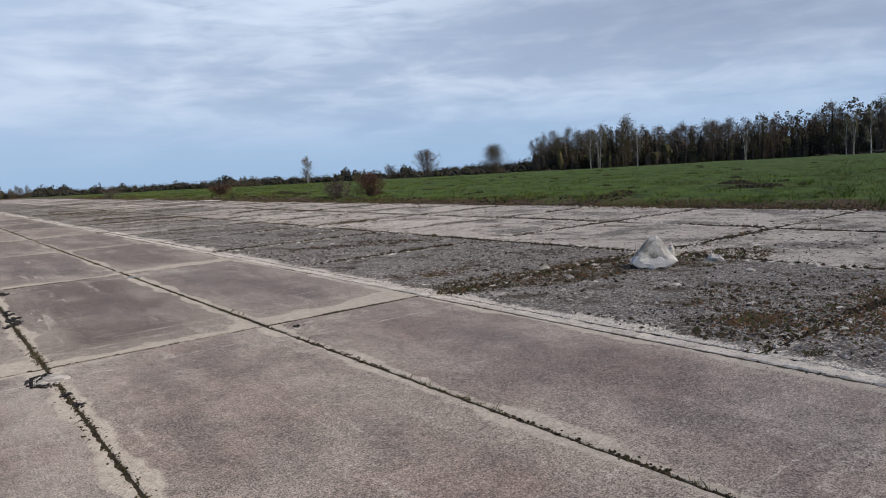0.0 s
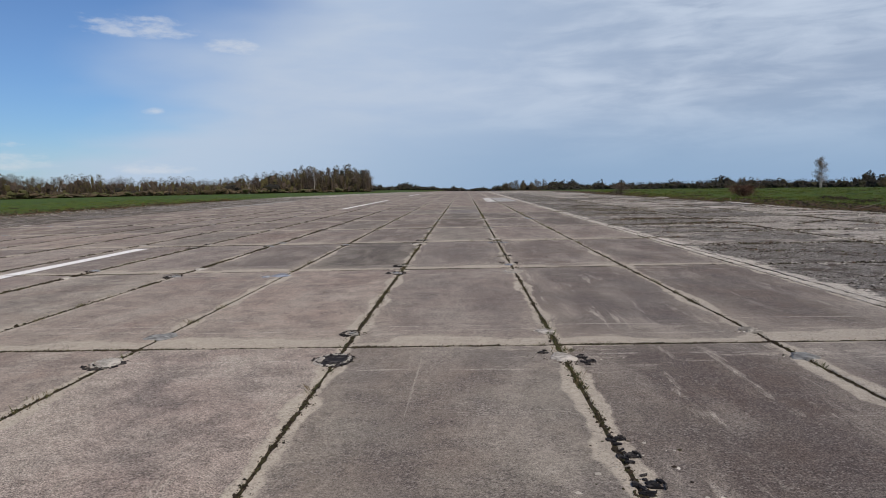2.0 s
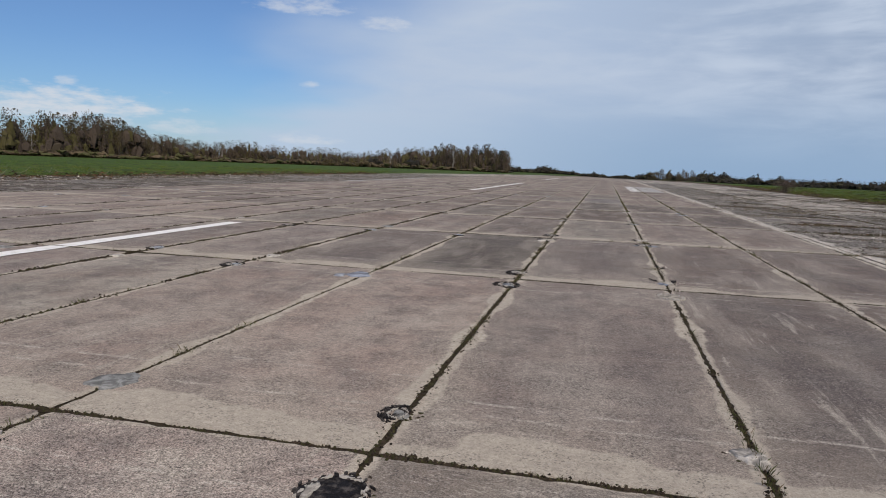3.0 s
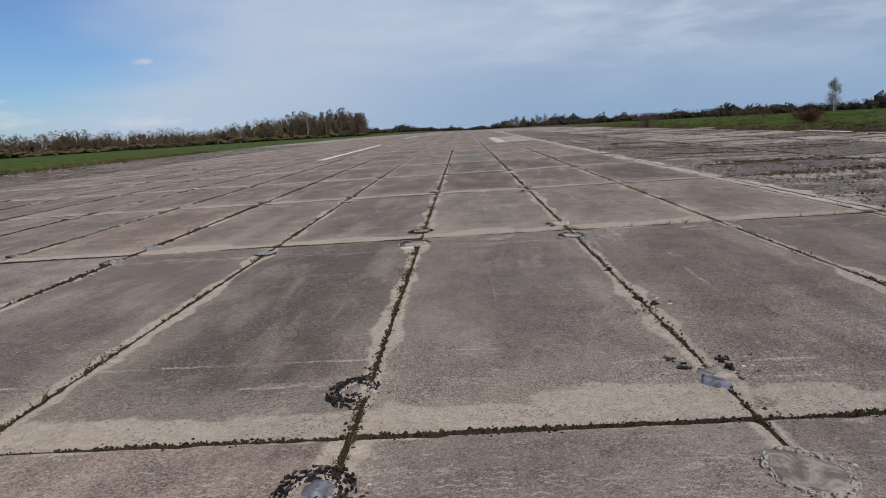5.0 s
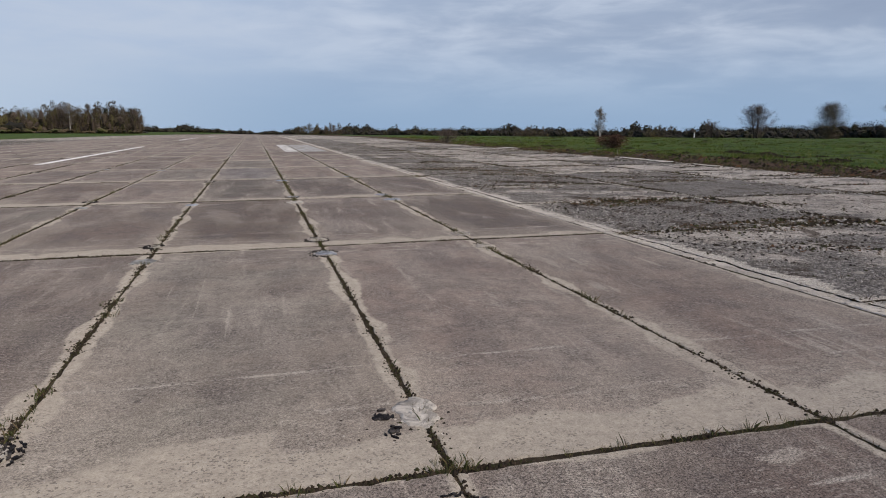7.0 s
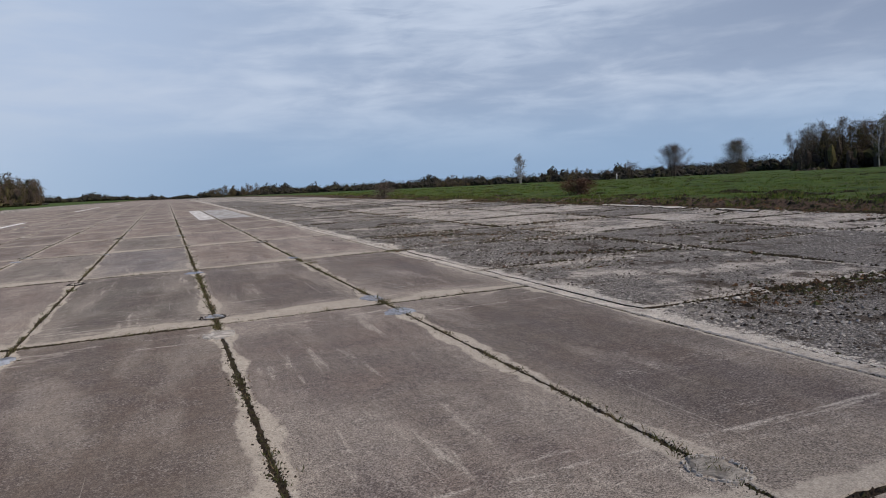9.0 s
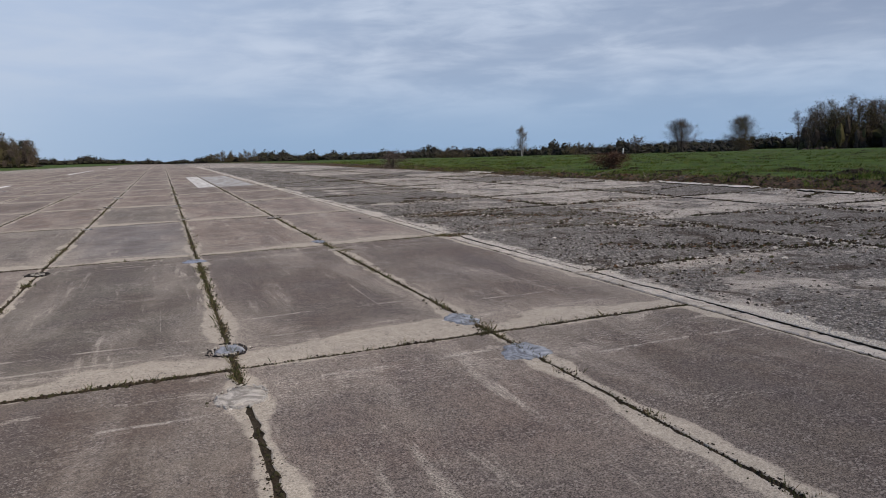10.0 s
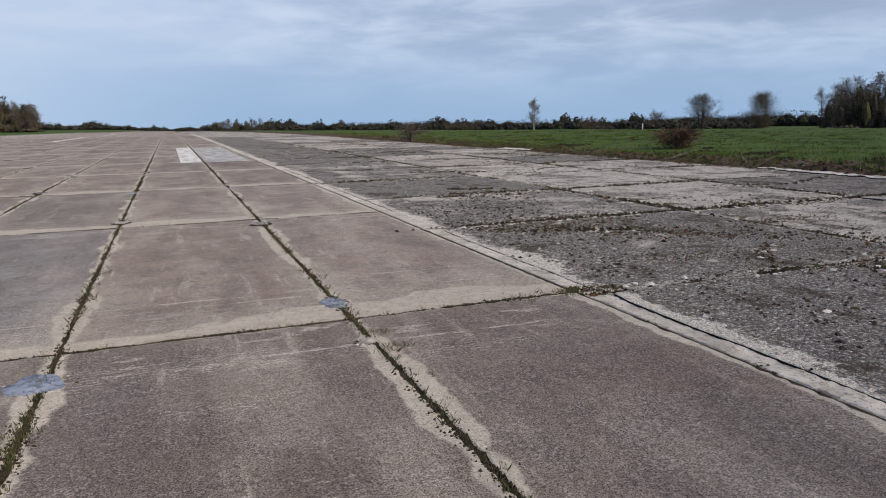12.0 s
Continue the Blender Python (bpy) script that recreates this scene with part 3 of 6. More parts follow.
def build_runway():
    # the bed that shows in the joints
    verts, faces = [], []
    ys = list(range(-18, 330, 6)) + [360, 400, 460, 540, 640, 760, 900]
    for y in ys:
        for x in (-20.1, 6.03):
            verts.append((x, y, drop(x, y) - 0.009))
    for i in range(len(ys) - 1):
        faces.append((2 * i, 2 * i + 1, 2 * i + 3, 2 * i + 2))
    run = tagged(new("runway", mesh_of("runway", verts, faces, M_SOIL)),
                 "old runway of grey-brown concrete slabs with weedy joints", "runway", kind="structure")
    kinds = [slab_mesh("slab", 1.0, 3.0, 0.010, 0.06, 0.022, M_SLAB, k, 0.14, 0.007) for k in range(9)]
    loose = [slab_mesh("slab", 1.0, 3.0, 0.024, 0.20, 0.06, M_SLAB, 100 + k) for k in range(6)]
    # tone of single slabs: (line on its near side, row) -> factor
    tones = {(0, 0): 0.90, (2, 0): 0.55, (-2, 0): 1.18, (4, 0): 0.67, (-2, 1): 1.16, (0, 1): 0.88, (2, 1): 0.66, (-4, 1): 1.05, (4, 1): 0.60, (-4, 0): 1.14, (-4, 2): 0.62,
             (0, 2): 0.68, (2, 2): 0.70, (-2, 2): 0.43, (4, 2): 0.68, (0, 3): 0.88, (2, 3): 0.92, (4, 3): 0.80, (-2, 3): 0.60,
             (0, 4): 0.48, (2, 4): 0.64, (4, 4): 0.45, (0, 5): 0.54, (2, 5): 0.50, (4, 5): 0.58, (0, 6): 0.86, (2, 6): 0.80, (4, 6): 0.92,
             (2, -1): 0.95, (4, -1): 0.95, (0, -1): 1.0, (0, -2): 1.1, (2, -2): 1.1, (2, 7): 0.92, (4, 7): 1.0}
    coarse = ((2, 5), (2, 2), (4, 2), (4, 4), (2, 4), (0, 2), (2, -1), (0, -1), (4, -1), (2, 0), (-2, 0), (4, 5))
    olive = ((0, 5), (-2, 2), (0, 3), (-4, 4), (-6, 1), (-2, 6), (0, 0), (0, 7), (-8, 3))
    r = random.Random(4)
    far_v, far_f, far_uv = [], [], []
    for row in ROWS:
        for x0 in LINES[:-1]:
            cx, cy = x0 + 1.0, row * 6.0 + 3.0
            jig = [r.uniform(-1, 1) for _ in range(6)]
            flip = 180 if r.random() < 0.5 else 0
            if row in NEAR_ROWS:
                m = pose(cx + jig[0] * 0.006, cy + jig[1] * 0.006, drop(cx, cy) + jig[2] * 0.003, jig[3] * 0.03, jig[4] * 0.06, flip)
                ob = part("slab", r.choice(kinds if x0 > -5 and row < 8 else loose), run, m=m)
                t = tones.get((x0, row), (1.04 if row < 2 else 0.96 if row < 4 else 0.78) + jig[5] * 0.16)
                cool = 0.10 if (x0, row) == (0, 6) else (-0.025 if row >= 3 else 0.0) + jig[0] * 0.02
                smooth = 0.0 if (x0, row) in coarse else 1.0
                ob.color = (t * 0.95, t, t * 0.98, smooth) if (x0, row) in olive else (t * (1 - cool), t, t * (1 + cool), smooth)
            else:
                k = len(far_v)
                g = 0.03
                for sx, sy in ((-1, -1), (1, -1), (1, 1), (-1, 1)):
                    x, y = cx + sx * (1 - g), cy + sy * (3 - g)
                    far_v.append((x, y, drop(x, y) + jig[2] * 0.004))
                    far_uv.append((sx * 1.0, sy * 3.0))
                for sx, sy in ((-1, -1), (1, -1), (1, 1), (-1, 1)):
                    x, y = cx + sx * (1 - g), cy + sy * (3 - g)
                    far_v.append((x, y, drop(x, y) - 0.14))
                    far_uv.append((sx * 1.0, sy * 3.0))
                far_f += [(k, k + 1, k + 2, k + 3)] + [(k + i, k + 4 + i, k + 4 + (i + 1) % 4, k + (i + 1) % 4) for i in range(4)]
    part("slabs", mesh_of("slabs", far_v, far_f, M_SLAB, far_uv), run, kind="stuff")
    return run


runway = build_runway()


# ---- shoulders: 4 x 4 m slabs cast in place, badly broken up ----
def build_shoulder(name, x_lines, label, rough_share, smooth_mat):
    a, b = x_lines[0], x_lines[-1]
    ys = [-18, 90, 130, 180, 250, 340, 460]
    verts, faces = [], []
    for y in ys:
        for x in (a - 0.05, b + 0.05):
            verts.append((x, y, drop(x, y) - 0.030))
    faces = [(2 * i, 2 * i + 1, 2 * i + 3, 2 * i + 2) for i in range(len(ys) - 1)]
    sh = tagged(new(name, mesh_of(name, verts, faces, M_SOIL)), label, "runway shoulder", kind="structure")
    rough = [slab_mesh("slab", 2.0, 2.0, 0.010, 0.3, 0.05, M_ROUGH, 20 + k) for k in range(6)]
    smooth = [slab_mesh("slab", 2.0, 2.0, 0.03, 0.3, 0.12, smooth_mat, 40 + k) for k in range(6)]
    mixed = [slab_mesh("slab", 2.0, 2.0, 0.012, 0.3, 0.06, M_MIXED, 70 + k) for k in range(3)]
    r = random.Random(11)
    far_v, far_f, far_uv = [], [], []
    for row in range(-4, 90):
        for col in range(len(x_lines) - 1):
            x0, x1 = x_lines[col], x_lines[col + 1]
            cx, cy, sx = (x0 + x1) / 2, row * 4.0 + 2.0 - 0.1, (x1 - x0) / 4.0
            jig = [r.uniform(-1, 1) for _ in range(5)]
            if row < 28:
                share = rough_share[col] + (0.14 if row > 2 else 0.0)
                pool = rough if r.random() < share else smooth
                if name == "shoulder_east" and col == 0 and row in (4, 5, 7, 10, 12, 13):
                    pool = mixed
                m = pose(cx, cy, drop(cx, cy) - 0.005 + jig[0] * 0.006, jig[1] * 0.12, jig[2] * 0.12, 180 if jig[3] > 0 else 0) @ Matrix.Diagonal((sx, 1, 1, 1))
                part("slab", r.choice(pool), sh, m=m)
            else:
                k = len(far_v)
                for px, py in ((-1, -1), (1, -1), (1, 1), (-1, 1)):
                    x, y = cx + px * (2 * sx - 0.06), cy + py * 1.94
                    far_v.append((x, y, drop(x, y) - 0.012 + jig[0] * 0.01))
                    far_uv.append((px * 2.0, py * 2.0))
                far_f.append((k, k + 1, k + 2, k + 3))
    part("slabs", mesh_of("slabs", far_v, far_f, M_SMOOTH, far_uv), sh, kind="stuff")
    return sh


RIGHT_LINES = [6.22, 10.5, 14.5, 18.6]
LEFT_LINES = [-32.4, -28.4, -24.4, -20.25]
shoulder_right = build_shoulder("shoulder_east", RIGHT_LINES, "broken concrete runway shoulder with gravel, moss and pale slab rims", (0.88, 0.18, 0.15), M_SMOOTH)
shoulder_left = build_shoulder("shoulder_west", LEFT_LINES, "weathered concrete runway shoulder with dark joints and litter", (0.1, 0.1, 0.2), M_DIRTY)


def strip_mesh(length, seed, width=0.13):
    """A length of pale concrete edging with a crumbled outer side."""
    r = random.Random(seed)
    n = 40
    verts, faces = [], []
    for i in range(n + 1):
        y = -length / 2 + length * i / n
        o = width / 2 + 0.045 - r.random() ** 2 * 0.05
        i0 = -width / 2 + r.random() ** 3 * 0.02
        z = r.uniform(-0.006, 0.004)
        verts += [(i0, y, -0.14), (i0, y, z - 0.012), (i0 + 0.014, y, z), (o - 0.03, y, z - 0.004), (o, y, z - 0.008 - r.random() * 0.006), (o + 0.16, y, z - 0.016 - r.random() * 0.006), (o + 0.16, y, -0.14)]
    for i in range(n):
        for k in range(6):
            a = i * 7 + k
            faces.append((a, a + 1, a + 8, a + 7))
    faces += [tuple(range(6, -1, -1)), tuple(range(n * 7, n * 7 + 7))]
    return mesh_of("edge_strip", verts, faces, M_EDGE)


def build_edging():
    kinds = [strip_mesh(1.99, 60 + k) for k in range(10)]
    r = random.Random(5)
    for row in range(-8, 80):
        y = row * 2.0 + 0.9
        part("edge_strip", r.choice(kinds), runway, m=pose(6.088 + r.uniform(-0.008, 0.008), y, drop(6, y) + r.uniform(-0.008, 0.004), 0, 0, r.uniform(-0.12, 0.12)))


build_edging()


# ---- painted markings, cut where they cross a joint ----
def painted(name, x0, x1, y0, y1, mat, label):
    cuts = [y0] + [6.0 * k for k in range(math.ceil(y0 / 6 + 0.01), math.ceil(y1 / 6))] + [y1]
    for a, b in zip(cuts[:-1], cuts[1:]):
        n = max(2, int((b - a) / 0.5))
        verts, faces = [], []
        r = random.Random(int(a * 10) + int(x0 * 7))
        for i in range(n + 1):
            y = a + 0.03 + (b - a - 0.06) * i / n
            for s, x in ((-1, x0), (1, x1)):
                verts.append((x + r.uniform(-1, 1) * 0.012, y, drop(x, y) + 0.010))
        faces = [(2 * i, 2 * i + 1, 2 * i + 3, 2 * i + 2) for i in range(n)]
        part(name, mesh_of(name, verts, faces, mat), runway, label)


for ya, yb in ((-11.0, 17.4), (47.0, 75.5), (104.0, 132.0), (161.0, 189.0)):
    painted("centre_line", -7.55, -7.20, ya, yb, M_PAINT, "white painted runway centre line")
painted("edge_line", -19.75, -19.05, 54.0, 82.0, M_FADED, "faded white painted edge line")
painted("bar_marking", 3.12, 3.93, 59.5, 78.0, M_BAR, "white painted bar marking")
painted("bar_marking", 4.07, 5.75, 59.5, 77.0, M_FADED, "faded white painted bar marking")


# ---- mended lifting sockets beside the cross joints ----
def outline(r, n, k=1.0):
    """A ragged closed line about the unit circle."""
    ph = [r.uniform(0, 6.3) for _ in range(5)]
    return [1 + k * (0.13 * math.sin(2 * t + ph[0]) + 0.10 * math.sin(3 * t + ph[1]) + 0.07 * math.sin(5 * t + ph[2]) + 0.05 * math.sin(9 * t + ph[3]) + 0.05 * r.uniform(-1, 1))
            for t in (6.2832 * i / n for i in range(n))]


def plate_mesh(name, mat, seed, high=0.007, n=52, rag=1.0):
    """A trowelled patch, domed and ragged, about 0.3 x 0.42 m."""
    r = random.Random(seed)
    o = outline(r, n, rag)
    verts = [(0, 0, high)]
    for f, z in ((0.35, high * 1.05), (0.70, high * 0.85), (0.93, high * 0.7), (1.0, -0.012)):
        verts += [(0.150 * f * w * math.cos(6.2832 * i / n), 0.205 * f * w * math.sin(6.2832 * i / n), z + (r.uniform(-1, 1) * 0.0006 if z > 0 else 0)) for i, w in enumerate(o)]
    faces = [(0, 1 + i, 1 + (i + 1) % n) for i in range(n)]
    for k in range(3):
        faces += [(1 + k * n + i, 1 + (k + 1) * n + i, 1 + (k + 1) * n + (i + 1) % n, 1 + k * n + (i + 1) % n) for i in range(n)]
    return mesh_of(name, verts, faces, mat, smooth=True)


def flakes_mesh(name, mat, seed, count, a0, a1, r0, r1, size):
    """Flat ragged flakes strewn over a part of an oval ring; angles in degrees."""
    r = random.Random(seed)
    v, f = [], []
    for k in range(count):
        a, d = radians(r.uniform(a0, a1)), r.uniform(r0, r1)
        cx, cy, n, z = 0.165 * d * math.cos(a), 0.215 * d * math.sin(a), r.randint(6, 10), 0.003 + 0.0011 * (k % 6)
        m, la, lb, t0 = len(v), size * r.uniform(0.7, 1.9), size * r.uniform(0.35, 0.8), a + 1.571 + r.uniform(-0.5, 0.5)
        pts = []
        for i in range(n):
            w, t = r.uniform(0.6, 1.25), 6.2832 * i / n
            ex, ey = la * w * math.cos(t), lb * w * math.sin(t)
            pts.append((cx + ex * math.cos(t0) - ey * math.sin(t0), cy + ex * math.sin(t0) + ey * math.cos(t0)))
        v += [(x, y, z) for x, y in pts] + [(x, y, -0.008) for x, y in pts]
        f.append(tuple(range(m, m + n)))
        f += [(m + i, m + n + i, m + n + (i + 1) % n, m + (i + 1) % n) for i in range(n)]
    return mesh_of(name, v, f, mat)


PLATES = [plate_mesh("mortar_patch", M_MORTAR, 80 + k) for k in range(6)]
FILLS = [plate_mesh("tar_fill", M_TAR, 110 + k, 0.005, 44, 0.8) for k in range(3)]
CRUSTS = [flakes_mesh("tar_patch", M_TAR, 90 + k, 105, 20 + 60 * k, 20 + 60 * k + (250, 200, 320, 170, 280, 230)[k], 0.58, 1.14, 0.0125) for k in range(6)]
RIMS = [flakes_mesh("mortar_rim", M_PALE_RIM, 120 + k, 90, 0, 360, 0.86, 1.04, 0.009) for k in range(3)]
DABS = [flakes_mesh("tar_patch", M_TAR, 130 + k, 16, 0, 360, 0.0, 0.34, 0.013) for k in range(4)]
CREAM, WHITE, BLUE, ASH = (1.0, 0.93, 0.82), (1.35, 1.28, 1.18), (0.80, 0.88, 1.02), (0.72, 0.74, 0.74)


def dab(kind, x, y, s=1.0, turn=0.0, tone=CREAM, lift=0.0, wide=1.0):
    name, pool, label = {"plate": ("mortar_patch", PLATES, "grey mortar patch"), "fill": ("tar_fill", FILLS, "dark tar filling"), "crust": ("tar_patch", CRUSTS, "cracked black tar crust"),
                         "rim": ("mortar_rim", RIMS, "crumbled pale mortar rim"), "dab": ("tar_patch", DABS, "black tar patch")}[kind]
    ob = part(name, pool[int(abs(x * 7 + y * 13)) % len(pool)], runway, label,
              pose(x, y, drop(x, y) + 0.0035 + lift, 0, 0, turn) @ Matrix.Diagonal((s * wide, s, 1, 1)))
    ob.color = (*tone, 1.0)


def socket(style, x, y, s=1.0, tone=CREAM):
    """One lifting socket; style: how it was mended and how that has worn."""
    t = (x * 50 + y * 31) % 24 - 12
    if style == "hole":
        dab("fill", x, y, s * 1.0, t)
        dab("crust", x, y, s * 0.92, t, lift=0.001)
        dab("rim", x, y, s * 0.86, t, WHITE, 0.005)
        dab("fill", x + 0.025, y, s * 0.66, t, lift=0.004)
        dab("plate", x - 0.095 * s, y + 0.01, s * 0.36, t + 8, WHITE, 0.005, 0.55)
    elif style == "crust":
        dab("crust", x, y, s, t)
        dab("crust", x - 0.03, y + 0.02, s * 0.72, t + 140, lift=0.002)
        dab("plate", x + 0.03 * s, y, s * 0.52, t + 20, tone, 0.001)
        dab("rim", x, y, s * 0.62, t, WHITE, 0.005)
    elif style == "mixed":
        dab("crust", x, y, s * 1.05, t)
        dab("plate", x + 0.02, y, s * 0.78, t, tone, 0.005)
        dab("rim", x, y, s * 0.80, t, WHITE, 0.004)
    elif style == "rimmed":
        dab("rim", x, y, s * 1.0, t, WHITE, 0.003)
        dab("plate", x, y, s, t, tone)
    elif style == "plate":
        dab("plate", x, y, s, t, tone)
        dab("plate", x + 0.03 * s, y - 0.05 * s, s * 0.55, t + 30, tuple(1.18 * c for c in tone), 0.002)
    else:
        dab("dab", x, y, s, t)


SOCKETS = [("hole", -0.03, 5.50, 1.08, CREAM), ("crust", -0.04, 6.58, 0.62, ASH), ("plate", 1.99, 5.52, 0.74, WHITE), ("dab", 2.19, 5.38, 1.5, ASH), ("dab", 2.14, 5.52, 1.2, ASH), ("dab", 1.83, 5.70, 1.1, ASH),
           ("plate", 1.97, 6.58, 0.60, WHITE), ("mixed", -2.05, 5.50, 0.95, WHITE),
           ("dab", 2.03, 3.60, 1.3, ASH), ("dab", 2.05, 3.35, 1.5, ASH), ("dab", 2.07, 2.98, 1.9, ASH), ("dab", 2.06, 2.60, 1.9, ASH), ("dab", 1.96, 2.44, 1.4, ASH), ("dab", 2.02, 2.78, 1.6, ASH),
           ("crust", -0.05, 12.60, 0.95, WHITE), ("crust", -0.07, 11.48, 1.0, BLUE), ("rimmed", 1.98, 11.48, 0.95, CREAM), ("plate", -2.08, 11.42, 1.15, (0.70, 0.78, 0.95)), ("plate", -2.30, 11.28, 0.6, (0.78, 0.84, 0.96)),
           ("plate", 1.96, 12.48, 0.48, (0.55, 0.62, 0.78)), ("plate", 2.02, 12.58, 0.62, CREAM), ("dab", 1.83, 12.86, 0.8, ASH), ("dab", 1.86, 12.72, 1.0, ASH), ("dab", 2.14, 12.84, 0.9, ASH), ("dab", 2.13, 12.70, 0.8, ASH),
           ("crust", -0.04, 18.66, 0.95, CREAM), ("mixed", -0.04, 17.58, 1.1, CREAM), ("plate", -0.14, 17.36, 0.6, WHITE),
           ("crust", 1.96, 17.58, 0.95, ASH), ("plate", 1.97, 17.52, 0.66, WHITE), ("plate", 2.16, 17.46, 0.60, (0.55, 0.62, 0.74)), ("plate", 1.80, 17.40, 0.42, (0.50, 0.54, 0.62)),
           ("plate", 1.99, 18.66, 0.85, WHITE), ("dab", 1.80, 18.64, 1.3, ASH), ("dab", 1.84, 18.45, 1.1, ASH), ("dab", 1.98, 15.42, 0.9, ASH), ("dab", 2.0, 14.30, 1.0, ASH), ("dab", 2.08, 14.14, 0.8, ASH),
           ("rimmed", 4.0, 17.50, 0.45, WHITE), ("rimmed", 4.0, 24.5, 0.8, CREAM), ("mixed", 1.98, 24.5, 0.9, CREAM), ("plate", 4.0, 23.45, 0.75, CREAM), ("plate", -0.03, 23.5, 0.8, ASH),
           ("crust", -0.05, 24.5, 0.7, CREAM), ("mixed", 1.98, 23.45, 0.95, BLUE), ("rimmed", 1.98, 29.40, 0.95, WHITE), ("mixed", 1.98, 30.50, 0.82, BLUE), ("plate", 3.98, 29.42, 1.12, BLUE), ("plate", 3.96, 30.52, 0.95, BLUE),
           ("plate", 1.95, 35.42, 0.95, (0.62, 0.72, 0.92)), ("plate", 3.97, 36.52, 0.75, (0.62, 0.70, 0.86)), ("plate", 3.97, 35.42, 0.4, CREAM), ("crust", 0.0, 35.4, 0.8, CREAM), ("plate", 4.0, 6.5, 0.7, CREAM), ("plate", 4.02, 5.45, 0.7, ASH),
           ("dab", 4.22, -0.28, 0.8, ASH), ("mixed", 1.97, -0.45, 0.9, WHITE), ("dab", 2.03, -1.35, 1.0, ASH), ("dab", 2.0, -1.0, 1.0, ASH), ("plate", 0.0, 29.45, 0.8, BLUE)]
for style, x, y, s, tone in SOCKETS:
    socket(style, x, y, s, tone)
KNOWN = [(style, x, y, s) for style, x, y, s, tone in SOCKETS]
rr = random.Random(31)
for j in range(-1, 14):
    for x in LINES[1:-1]:
        for off in (-0.52, 0.58):
            if any(abs(x - k[1]) < 0.4 and abs(6 * j + off - k[2]) < 0.4 for k in KNOWN) or (0 <= x <= 4 and j < 7):
                continue
            q = rr.random()
            if q < 0.62:
                socket("plate" if q < 0.34 else "crust" if q < 0.5 else "mixed", x + rr.uniform(-0.05, 0.05), 6 * j + off + rr.uniform(-0.05, 0.05), rr.uniform(0.6, 1.0), rr.choice((CREAM, ASH, BLUE, WHITE)))


# ---- small loose stuff, joined ----
class Bits:
    """Collects many small loose pieces into one mesh."""

    def __init__(self):
        self.v, self.f = [], []

    def blade(self, x, y, z, h, w, lean, turn):
        k = len(self.v)
        c, s = math.cos(turn), math.sin(turn)
        self.v += [(x - s * w, y + c * w, z), (x + s * w, y - c * w, z), (x + c * lean * 0.4, y + s * lean * 0.4, z + h * 0.6), (x + c * lean, y + s * lean, z + h)]
        self.f += [(k, k + 1, k + 2), (k + 2, k + 3, k)]

    def tuft(self, r, x, y, z, n, h, spread, w=0.004):
        for _ in range(n):
            a, d = r.uniform(0, 6.283), spread * math.sqrt(r.random())
            hh = h * r.uniform(0.45, 1.15)
            self.blade(x + d * math.cos(a), y + d * math.sin(a), z, hh, w * r.uniform(0.6, 1.4), hh * r.uniform(0.1, 0.8), a + r.uniform(-0.8, 0.8))

    def stone(self, r, x, y, z, s, flat=0.6):
        k = len(self.v)
        t = r.uniform(0, 6.283)
        q = [s * r.uniform(0.6, 1.2) for _ in range(6)]
        for i in range(4):
            a = t + i * 1.5708 + r.uniform(-0.35, 0.35)
            self.v.append((x + q[i] * math.cos(a), y + q[i] * math.sin(a), z + s * flat * r.uniform(-0.25, 0.25)))
        self.v.append((x + s * r.uniform(-0.3, 0.3), y + s * r.uniform(-0.3, 0.3), z + s * flat * r.uniform(0.7, 1.2)))
        for i in range(4):
            self.f.append((k + i, k + (i + 1) % 4, k + 4))

    def done(self, name, mat, label, category):
        return tagged(new(name, mesh_of(name, self.v, self.f, mat)), label, category, kind="stuff")


